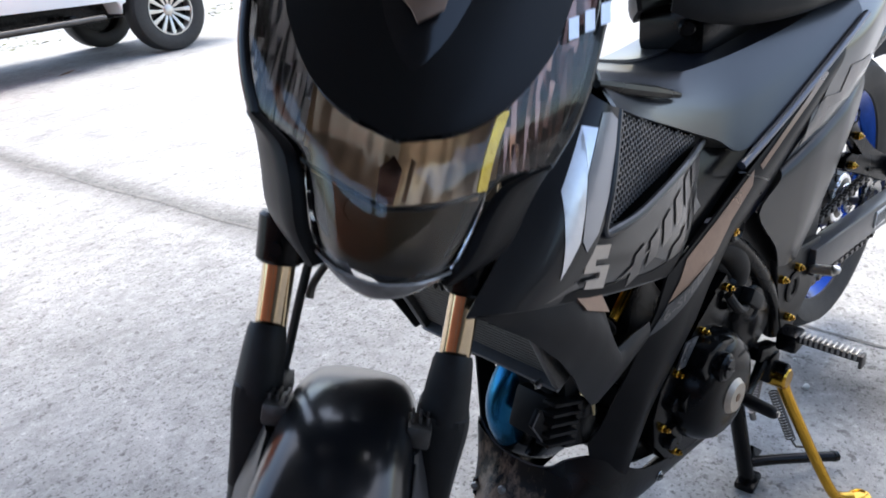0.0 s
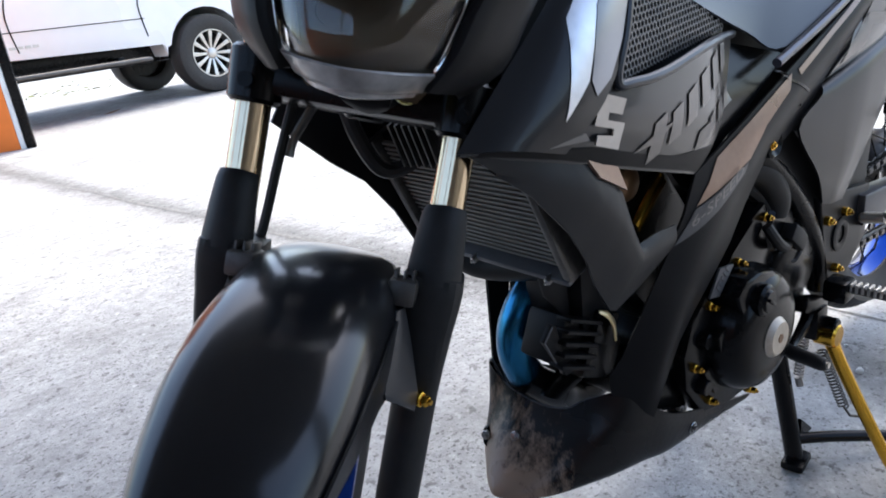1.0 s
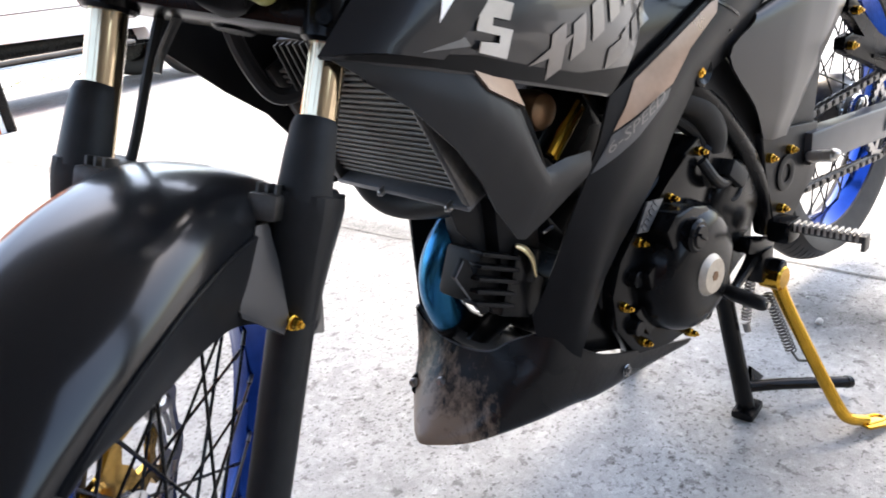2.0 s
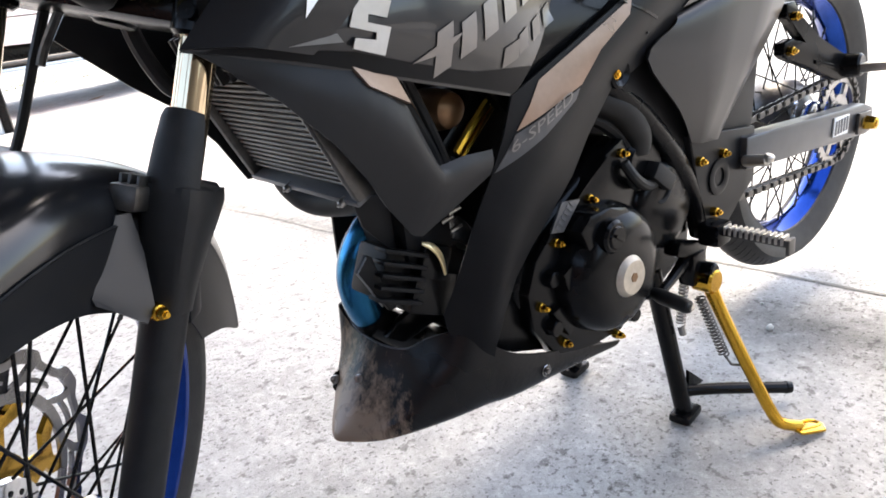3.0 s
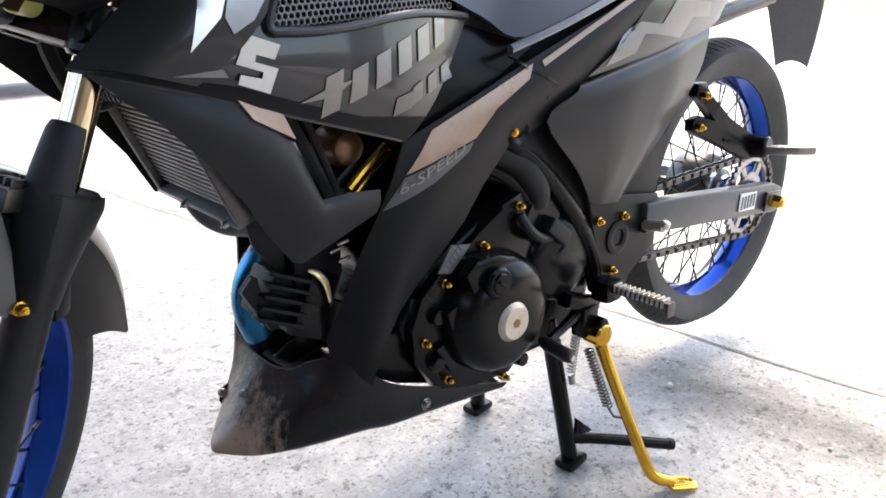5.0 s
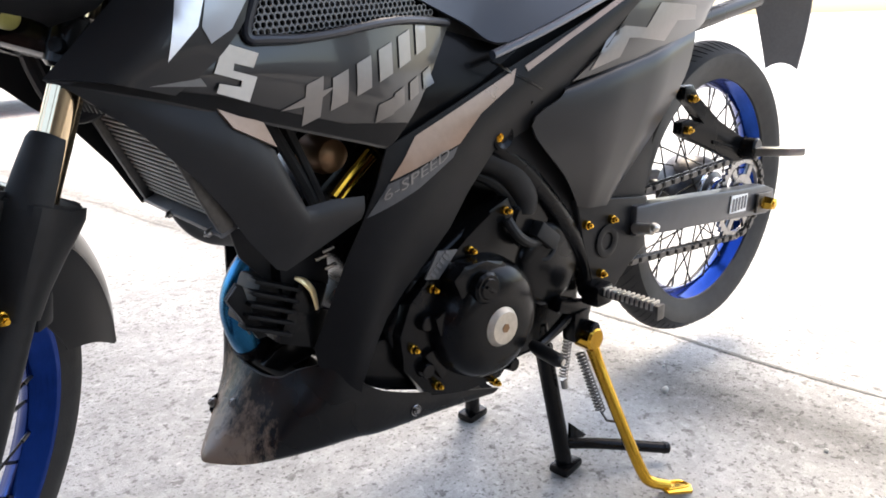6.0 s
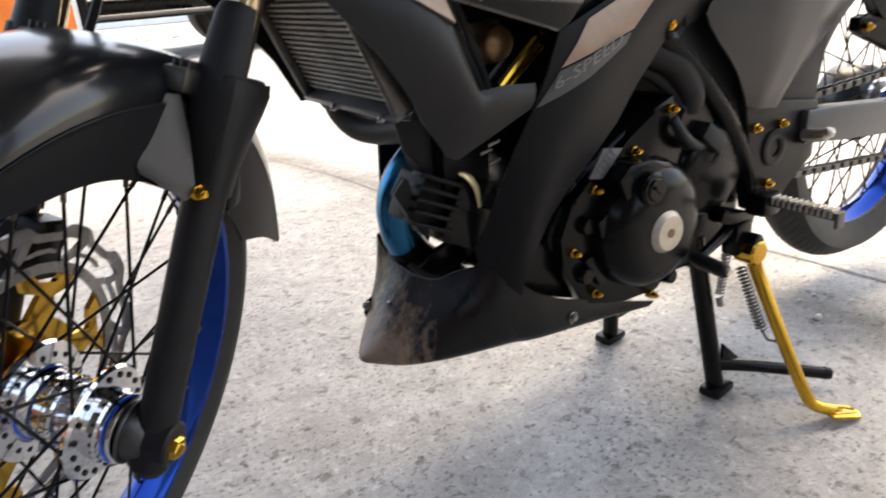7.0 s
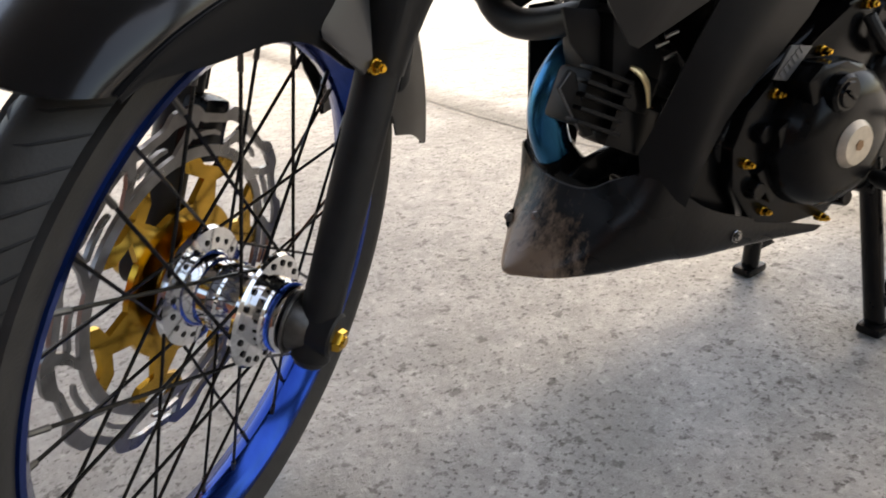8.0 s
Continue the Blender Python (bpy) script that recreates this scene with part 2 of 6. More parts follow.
M_LEAF = mat("dry_leaf", (0.16, 0.09, 0.04), 0.7, var=0.4, scale=90)
M_STONE = mat("pale_pebble", (0.55, 0.54, 0.5), 0.8, var=0.2, scale=60)
M_LENS = clear_glass("clear_lens")
M_YELLOW = mat("pale_yellow_plastic", (0.52, 0.50, 0.16), 0.35, var=0.1)
M_EARTH = mat("earth_and_litter", (0.16, 0.14, 0.09), 0.95, var=0.6, scale=20, col2=(0.22, 0.24, 0.10), bump=0.6, bscale=40)

# ---- building helpers ----


def V(*p):
    return Vector(p)


def thing(name, loc, label, category, group=""):
    e = new(name)
    e.location = loc
    e.empty_display_size = 0.1
    return tagged(e, label, category, group)


def link_mesh(name, bm, material, angle=35):
    bmesh.ops.recalc_face_normals(bm, faces=bm.faces[:])
    me = bpy.data.meshes.new(name)
    for f in bm.faces:
        f.smooth = True
    bm.to_mesh(me)
    bm.free()
    me.set_sharp_from_angle(angle=radians(angle))
    me.materials.append(material)
    return new(name, me)


def world_of(ob):
    m = ob.matrix_basis.copy()
    return world_of(ob.parent) @ ob.matrix_parent_inverse @ m if ob.parent else m


def under(ob, parent):
    ob.parent = parent
    ob.matrix_parent_inverse = world_of(parent).inverted()
    return ob


def part(name, bm, material, parent, label="", angle=35):
    """One mesh, its places in the world's metres, under a thing or a part."""
    ob = link_mesh(name, bm, material, angle)
    under(ob, parent)
    if label:
        tagged(ob, label)
    return ob


def piece(name, mesh, m, parent):
    """A repeat that shares its mesh, at the pose m."""
    ob = new(name, mesh)
    ob.matrix_basis = m
    return under(ob, parent)


def ring(bm, c, u, v, r, seg):
    return [bm.verts.new(c + (u * math.cos(2 * math.pi * i / seg) + v * math.sin(2 * math.pi * i / seg)) * r) for i in range(seg)]


def bridge(bm, a, b):
    n = len(a)
    for i in range(n):
        bm.faces.new((a[i], a[(i + 1) % n], b[(i + 1) % n], b[i]))


def curve_pts(pts, n):
    """Catmull-Rom through pts, n steps a span."""
    p = [Vector(q) for q in pts]
    if len(p) < 3:
        return [p[0].lerp(p[-1], i / n) for i in range(n + 1)]
    out = []
    for i in range(len(p) - 1):
        a, b, c, d = p[max(i - 1, 0)], p[i], p[i + 1], p[min(i + 2, len(p) - 1)]
        for k in range(n):
            t = k / n
            out.append(0.5 * ((2 * b) + (c - a) * t + (2 * a - 5 * b + 4 * c - d) * t * t + (3 * b - a - 3 * c + d) * t ** 3))
    out.append(p[-1])
    return out


def tube(bm, pts, r, seg=12, n=0, flat=1.0):
    """A round bar along pts; r one radius or one for each point."""
    p = curve_pts(pts, n) if n else [Vector(q) for q in pts]
    rs = [r] * len(p) if not hasattr(r, "__len__") else [r[min(int(i * (len(r) - 1) / (len(p) - 1)), len(r) - 1)] * (1 - (i * (len(r) - 1) / (len(p) - 1)) % 1)
          + r[min(int(i * (len(r) - 1) / (len(p) - 1)) + 1, len(r) - 1)] * ((i * (len(r) - 1) / (len(p) - 1)) % 1) for i in range(len(p))]
    d = (p[1] - p[0]).normalized()
    u = d.orthogonal().normalized()
    last = None
    for i, c in enumerate(p):
        d = ((p[min(i + 1, len(p) - 1)] - p[max(i - 1, 0)])).normalized()
        u = (u - d * u.dot(d)).normalized()
        v = d.cross(u)
        now = ring(bm, c, u, v * flat, rs[i], seg)
        if last:
            bridge(bm, last, now)
        else:
            bm.faces.new(now[::-1])
        last = now
    bm.faces.new(last)


def cyl(bm, p0, p1, r0, r1=None, seg=20, bevel=0.0):
    p0, p1 = Vector(p0), Vector(p1)
    r1 = r0 if r1 is None else r1
    d = (p1 - p0).normalized()
    u = d.orthogonal().normalized()
    v = d.cross(u)
    rows = [(p0, r0), (p1, r1)]
    if bevel:
        rows = [(p0, r0 - bevel), (p0 + d * bevel, r0), (p1 - d * bevel, r1), (p1, r1 - bevel)]
    last = None
    for c, r in rows:
        now = ring(bm, c, u, v, r, seg)
        if last:
            bridge(bm, last, now)
        else:
            bm.faces.new(now[::-1])
        last = now
    bm.faces.new(last)


def lathe(bm, prof, m, seg=48, closed=False):
    """Turns the profile of (radius, along) about the local Y of m."""
    last = first = None
    for r, h in prof:
        now = [bm.verts.new(m @ Vector((r * math.cos(2 * math.pi * i / seg), h, r * math.sin(2 * math.pi * i / seg)))) for i in range(seg)]
        if last:
            bridge(bm, last, now)
        else:
            first = now
        last = now
    if closed:
        bridge(bm, last, first)


def block(bm, m, size, bevel=0.003, seg=2):
    r = bmesh.ops.create_cube(bm, size=1.0, matrix=m @ Matrix.Diagonal((*size, 1)))
    if bevel:
        es = list({e for v in r["verts"] for e in v.link_edges})
        bmesh.ops.bevel(bm, geom=es, offset=bevel, segments=seg, affect='EDGES', profile=0.6)


def prism(bm, outline, off, bevel=0.0, seg=2):
    """The outline of 3D points, made solid along off."""
    off = Vector(off)
    lo = [bm.verts.new(Vector(p)) for p in outline]
    hi = [bm.verts.new(Vector(p) + off) for p in outline]
    fs = [bm.faces.new(lo[::-1]), bm.faces.new(hi)]
    n = len(lo)
    for i in range(n):
        fs.append(bm.faces.new((lo[i], lo[(i + 1) % n], hi[(i + 1) % n], hi[i])))
    if bevel:
        es = list({e for f in fs for e in f.edges})
        bmesh.ops.bevel(bm, geom=es, offset=bevel, segments=seg, affect='EDGES', profile=0.6)


def catmull(p, t):
    k = min(int(t), len(p) - 2)
    t -= k
    a, b, c, d = p[max(k - 1, 0)], p[k], p[k + 1], p[min(k + 2, len(p) - 1)]
    return 0.5 * ((2 * b) + (c - a) * t + (2 * a - 5 * b + 4 * c - d) * t * t + (3 * b - a - 3 * c + d) * t ** 3)


def linear(p, t):
    k = min(int(t), len(p) - 2)
    return p[k].lerp(p[k + 1], t - k)


def sheet(bm, rows, nu=6, nv=4, thick=0.003, su=True, sv=True, mirror=False):
    """A curved panel through rows of points (rows along v, points along u), made solid."""
    rows = [[Vector((p[0], -p[1] if mirror else p[1], p[2])) for p in r] for r in rows]
    U, W = len(rows[0]) - 1, len(rows) - 1
    fu, fv = (catmull if su else linear), (catmull if sv else linear)
    grid = []
    for j in range(W * nv + 1):
        line = []
        for i in range(U * nu + 1):
            col = [fu(r, i / nu) for r in rows]
            line.append(bm.verts.new(fv(col, j / nv) if len(col) > 1 else col[0]))
        grid.append(line)
    fs = []
    for j in range(W * nv):
        for i in range(U * nu):
            fs.append(bm.faces.new((grid[j][i], grid[j][i + 1], grid[j + 1][i + 1], grid[j + 1][i])))
    bmesh.ops.remove_doubles(bm, verts=bm.verts[:], dist=1e-6)
    fs = [f for f in fs if f.is_valid]
    if thick:
        bmesh.ops.solidify(bm, geom=fs, thickness=thick)


def bolt(name, p, d, parent, r=0.008, material=None, label="gold anodised bolt", length=0.010):
    """A flanged hexagon bolt whose head points along d."""
    p, d = Vector(p), Vector(d).normalized()
    bm = bmesh.new()
    cyl(bm, p - d * 0.006, p + d * 0.003, r * 1.25, r * 1.15, 14, 0.0008)
    cyl(bm, p + d * 0.003, p + d * length, r * 0.95, r * 0.85, 6, 0.001)
    cyl(bm, p + d * (length - 0.001), p + d * (length + 0.002), r * 0.5, r * 0.42, 10)
    return part(name, bm, material or M_GOLD, parent, label)
# ---- the setting ----
def ground():
    bm = bmesh.new()
    ext = (-400.0, -60, -12, -4, -1, 0, 0.6, 1.5, 3, 6, 12, 60, 400)
    g = [[bm.verts.new((x, y, 0)) for x in ext] for y in ext]
    for j in range(len(ext) - 1):
        for i in range(len(ext) - 1):
            bm.faces.new((g[j][i], g[j][i + 1], g[j + 1][i + 1], g[j + 1][i]))
    ob = link_mesh("ground", bm, M_FLOOR)
    return tagged(ob, "weathered grey concrete yard floor with grit and stains", "floor", kind="structure")


def floor_joint(ax, ay, bx, by, wide, seed, label):
    """A dirt-filled joint between two slabs: a ragged shallow strip."""
    rnd = random.Random(seed)
    bm = bmesh.new()
    a, b = Vector((ax, ay, 0.0)), Vector((bx, by, 0.0))
    n = int((b - a).length * 36)
    d = (b - a).normalized()
    side = Vector((d.y, -d.x, 0))
    L, R = [], []
    for i in range(n + 1):
        c = a.lerp(b, i / n) + side * 0.007 * math.sin(i * 0.21)
        w = wide * (0.5 + rnd.random())
        L.append(bm.verts.new(c - side * w + V(0, 0, 0.0015)))
        R.append(bm.verts.new(c + side * w * (0.6 + 0.8 * rnd.random()) + V(0, 0, 0.0015)))
    for i in range(n):
        bm.faces.new((L[i], R[i], R[i + 1], L[i + 1]))
    ob = link_mesh("trim_joint", bm, M_JOINT)
    return tagged(ob, label, "floor joint", kind="structure")


def unseen_shelter():
    # roof slab out of view, sized for the shade it casts on the yard
    bm = bmesh.new()
    block(bm, pose(-0.9, 0.125, 3.15), (6.2, 4.05, 0.3), 0.02)
    block(bm, pose(-1.95, -3.105, 3.15), (4.1, 2.4, 0.3), 0.02)
    tagged(link_mesh("ceiling", bm, M_CEILING), "unseen plain grey plaster roof slab that shades the yard", "ceiling", kind="structure")
    # unseen low walls under wide openings, posts carry the roof; added to shape reflections
    bm = bmesh.new()
    for y in (-4.0, 1.95):
        block(bm, pose(-3.9, y, 1.5), (0.2, 0.25, 3.0), 0.01)
    for y, w in ((-2.88, 2.0), (0.10, 3.45)):
        block(bm, pose(-3.9, y, 0.95), (0.19, w, 1.9), 0.01)
    tagged(link_mesh("wall_west", bm, M_REDWALL), "unseen low dull red painted wall, there for its reflection", "wall", kind="structure")
    bm = bmesh.new()
    block(bm, pose(3.05, -4.2, 0.5), (5.9, 0.2, 1.0), 0.01)
    # full-height end, unseen, added to darken what the panels reflect
    block(bm, pose(-1.95, -4.2, 1.5), (4.1, 0.2, 3.0), 0.01)
    block(bm, pose(-3.9, -1.75, 1.5), (0.25, 0.25, 3.0), 0.01)
    block(bm, pose(2.05, -1.75, 1.5), (0.25, 0.25, 3.0), 0.01)
    tagged(link_mesh("wall_south", bm, M_WALL), "unseen plain plastered wall that shapes light and reflections", "wall", kind="structure")


def far_walls():
    bm = bmesh.new()
    block(bm, pose(4.0, 16.0, 1.2), (22, 0.25, 2.4), 0.02)
    tagged(link_mesh("wall_north", bm, M_PALEWALL), "pale boundary wall behind the parked truck", "wall", kind="structure")


far_walls()
ground()
floor_joint(1.0061, 0.45, 0.385, 5.0, 0.008, 4, "dirt-filled joint between the concrete slabs")
floor_joint(1.515, -2.5, 1.215, 0.55, 0.0040, 9, "thin crack beside the slab joint")
unseen_shelter()

# ---- the motorcycle: frame of its steered front ----
RAKE, STEER = radians(23.0), radians(46.0)
AXLE = Vector((-0.0262, -0.0348, 0.2740))
_f = Vector((-math.cos(RAKE), 0, math.sin(RAKE)))
AX = Vector((math.sin(RAKE), 0, math.cos(RAKE)))
FW = _f * math.cos(STEER) + AX.cross(_f) * math.sin(STEER)
RT = Vector((0, 1, 0)) * math.cos(STEER) + AX.cross(Vector((0, 1, 0))) * math.sin(STEER)
LEG = 0.0755
# the fork leans a little to its right
AXLE = AXLE - RT * 0.0045
AX, RT = (AX + RT * 0.014).normalized(), (RT - AX * 0.014).normalized()
UPW = (FW * math.sin(RAKE) + AX * math.cos(RAKE)).normalized()
HEADING = RT.cross(UPW).normalized()
if HEADING.dot(FW) < 0:
    HEADING = -HEADING


def S(f, y, s):
    """A place on the steered front: forward of the fork, to its right, up along it."""
    return AXLE + FW * f + RT * y + AX * s


def wheel_matrix(c, fwd, right, up):
    return Matrix(((fwd.x, right.x, up.x, c.x), (fwd.y, right.y, up.y, c.y), (fwd.z, right.z, up.z, c.z), (0, 0, 0, 1)))


FM = wheel_matrix(AXLE, HEADING, RT, UPW)
REAR = Vector((1.228, 0.0, 0.326))
RM = wheel_matrix(REAR, V(-1, 0, 0), V(0, 1, 0), V(0, 0, 1))

bike = thing("motorcycle", (0.62, 0, 0), "black underbone motorcycle with blue spoked wheels standing on its centre stand", "motorcycle")


def wheel(name, m, r_out, width, spokes, label, rr=0.2185):
    """Hub, with tyre, rim, spokes and nipples under it."""
    bm = bmesh.new()
    lathe(bm, [(0.0, -0.056), (0.016, -0.056), (0.024, -0.055), (0.0275, -0.053), (0.0285, -0.050), (0.0285, -0.043), (0.030, -0.041), (0.030, -0.035), (0.046, -0.0335), (0.048, -0.031), (0.047, -0.028), (0.034, -0.026), (0.031, -0.021), (0.0285, -0.019),
               (0.0285, -0.004), (0.030, -0.002), (0.030, 0.004), (0.0285, 0.006), (0.0285, 0.016), (0.031, 0.018), (0.033, 0.023), (0.050, 0.026), (0.051, 0.031), (0.048, 0.035), (0.030, 0.04), (0.018, 0.052), (0.0, 0.052)], m, 40)
    hub = part(name, bm, M_CHROME, bike, label)
    bm = bmesh.new()
    h = width * 0.47
    lathe(bm, [(rr - 0.002, -h * 0.66), (rr + 0.006, -h * 0.72), (r_out - (r_out - rr) * 0.62, -h * 0.98), (r_out - (r_out - rr) * 0.36, -h), (r_out - 0.017, -h * 0.80),
               (r_out - 0.0065, -h * 0.46), (r_out - 0.0006, -h * 0.12), (r_out - 0.0006, h * 0.12), (r_out - 0.0065, h * 0.46), (r_out - 0.017, h * 0.80), (r_out - (r_out - rr) * 0.36, h),
               (r_out - (r_out - rr) * 0.62, h * 0.98), (rr + 0.006, h * 0.72), (rr - 0.002, h * 0.66)], m, 96, closed=True)
    part("tyre", bm, M_TYRE, hub, "black road tyre with slanted tread grooves")
    # tread: short curved sipes over both shoulders
    bm = bmesh.new()
    drops = ((0.0, 0.0006), (0.12, 0.0006), (0.46, 0.0065), (0.80, 0.017), (1.0, 0.026))
    for k in range(88):
        for sd in (-1, 1):
            a0 = 2 * math.pi * (k + (0.5 if sd > 0 else 0)) / 88
            pts = []
            for t in range(6):
                q = 0.14 + 0.150 * t
                lo = max(d for d in drops if d[0] <= q)
                hi = min(d for d in drops if d[0] > q)
                rad = r_out - (lo[1] + (hi[1] - lo[1]) * (q - lo[0]) / (hi[0] - lo[0])) - 0.0002
                ang = a0 + 0.105 * (t / 5) ** 1.5
                pts.append(m @ Vector((rad * math.cos(ang), sd * h * q, rad * math.sin(ang))))
            tube(bm, pts, [0.0004, 0.0010, 0.0012, 0.0011, 0.0009, 0.0004], 5)
    part("tread", bm, M_RUBBERY, hub)
    bm = bmesh.new()
    w = width * (0.33 if width < 0.07 else 0.25)
    lathe(bm, [(rr + 0.004, -w), (rr + 0.003, -w - 0.002), (rr - 0.002, -w - 0.001), (rr - 0.006, -w + 0.004), (rr - 0.016, -w * 0.42), (rr - 0.019, 0), (rr - 0.016, w * 0.42),
               (rr - 0.006, w - 0.004), (rr - 0.002, w + 0.001), (rr + 0.003, w + 0.002), (rr + 0.004, w), (rr - 0.004, w * 0.7), (rr - 0.008, 0), (rr - 0.004, -w * 0.7)], m, 96, closed=True)
    part("rim", bm, M_BLUE, hub, "blue anodised aluminium rim")
    # spokes share one mesh of unit length
    bm = bmesh.new()
    cyl(bm, (0, 0, 0), (0, 0, 1), 0.00145, seg=7)
    sp = link_mesh("spoke", bm, M_BLACK)
    mesh = sp.data
    bpy.data.objects.remove(sp)
    bm = bmesh.new()
    cyl(bm, (0, 0, 0), (0, 0, 0.014), 0.0023, 0.0019, seg=8)
    np_ = link_mesh("nipple", bm, M_DARKSTEEL)
    nmesh = np_.data
    bpy.data.objects.remove(np_)
    for k in range(spokes):
        sd = -1 if k % 2 else 1
        lean = 1 if (k // 2) % 2 else -1
        ar = 2 * math.pi * (k + 0.5) / spokes
        ah = ar + lean * 0.98
        p0 = m @ Vector((0.042 * math.cos(ah), (0.030 if sd > 0 else -0.031), 0.042 * math.sin(ah)))
        p1 = m @ Vector(((rr - 0.018) * math.cos(ar), sd * 0.004, (rr - 0.018) * math.sin(ar)))
        d = p1 - p0
        rot = d.to_track_quat('Z', 'Y').to_matrix().to_4x4()
        piece("spoke", mesh, Matrix.Translation(p0) @ rot @ Matrix.Diagonal((1, 1, d.length, 1)), hub)
        piece("nipple", nmesh, Matrix.Translation(p1 - d.normalized() * 0.014) @ rot, hub)
    return hub


front_hub = wheel("front_wheel", FM, 0.2655, 0.060, 36, "front wheel with a polished hub")
rear_hub = wheel("rear_wheel", RM, 0.270, 0.088, 36, "rear wheel raised off the floor", 0.206)


def wavy_disc(m, y, r, hub):
    """A wave-edged brake disc with slots and its gold carrier."""
    n = 240
    bm = bmesh.new()
    w = lambda a: 1 + 0.030 * math.tanh(2.6 * math.sin(a * 12))
    rows = []
    for f in (w, lambda a: 0.935 + 0.4 * (w(a) - 1)):
        for h in (y, y + 0.0035):
            rows.append([bm.verts.new(m @ Vector((r * f(2 * math.pi * i / n) * math.cos(2 * math.pi * i / n), h, r * f(2 * math.pi * i / n) * math.sin(2 * math.pi * i / n)))) for i in range(n)])
    o0, o1, i0, i1 = rows
    bridge(bm, o0, o1), bridge(bm, i1, i0), bridge(bm, o1, i1), bridge(bm, i0, o0)
    lathe(bm, [(r * 0.80, y), (r * 0.80, y + 0.0035), (r * 0.735, y + 0.0035), (r * 0.735, y)], m, 80, closed=True)
    for k in range(12):
        mm = m @ Matrix.Rotation(2 * math.pi * k / 12, 4, 'Y')
        # a swept bridge, and the hooked bar between two long slots
        arc = [(0.790, 0.00), (0.83, 0.06), (0.875, 0.13), (0.945, 0.18), (0.945, 0.25), (0.86, 0.20), (0.81, 0.12), (0.790, 0.07)]
        hook = [(0.872, 0.19), (0.882, 0.30), (0.882, 0.42), (0.868, 0.48), (0.850, 0.48), (0.856, 0.40), (0.852, 0.30), (0.845, 0.21)]
        for pts in (arc, hook):
            prism(bm, [mm @ Vector((r * p[0] * math.cos(p[1]), y + 0.0001, r * p[0] * math.sin(p[1]))) for p in pts], mm.to_3x3() @ Vector((0, 0.0033, 0)))
    disc = part("brake_disc", bm, M_STEEL, hub, "wave-edged steel brake disc")
    bm = bmesh.new()
    lathe(bm, [(0.030, y + 0.001), (0.030, y + 0.006), (0.066, y + 0.006), (0.066, y + 0.001)], m, 40, closed=True)
    part("disc_centre", bm, M_GOLD, hub, "gold anodised disc centre")
    for k in range(6):
        bm = bmesh.new()
        a = 2 * math.pi * k / 6
        mm = m @ Matrix.Rotation(a, 4, 'Y')
        pts = [(0.048, -0.020), (0.066, -0.016), (0.084, -0.009), (0.086, -0.028), (0.098, -0.038), (0.104, -0.028), (0.095, -0.014), (0.095, 0.005), (0.107, 0.016), (0.103, 0.028), (0.090, 0.022), (0.084, 0.008), (0.066, 0.014), (0.048, 0.022)]
        prism(bm, [mm @ Vector((p[0], y + 0.0012, p[1])) for p in pts], (mm.to_3x3() @ Vector((0, 0.005, 0))))
        part("disc_carrier", bm, M_GOLD, hub, "gold anodised disc carrier arm")
    return disc


wavy_disc(FM, 0.042, 0.141, front_hub)


def holed_ring(m, y, hub):
    """Drilled hub flange: dark holes round a bright plate."""
    bm = bmesh.new()
    for k in range(18):
        a = 2 * math.pi * k / 18
        c = Vector((0.040 * math.cos(a), y, 0.040 * math.sin(a)))
        cyl(bm, m @ (c - V(0, 0.0025, 0)), m @ (c + V(0, 0.0025, 0)), 0.0026, seg=8)
    part("spoke_hole", bm, M_BLACK, hub)


holed_ring(FM, -0.0328, front_hub)
holed_ring(FM, 0.0262, front_hub)


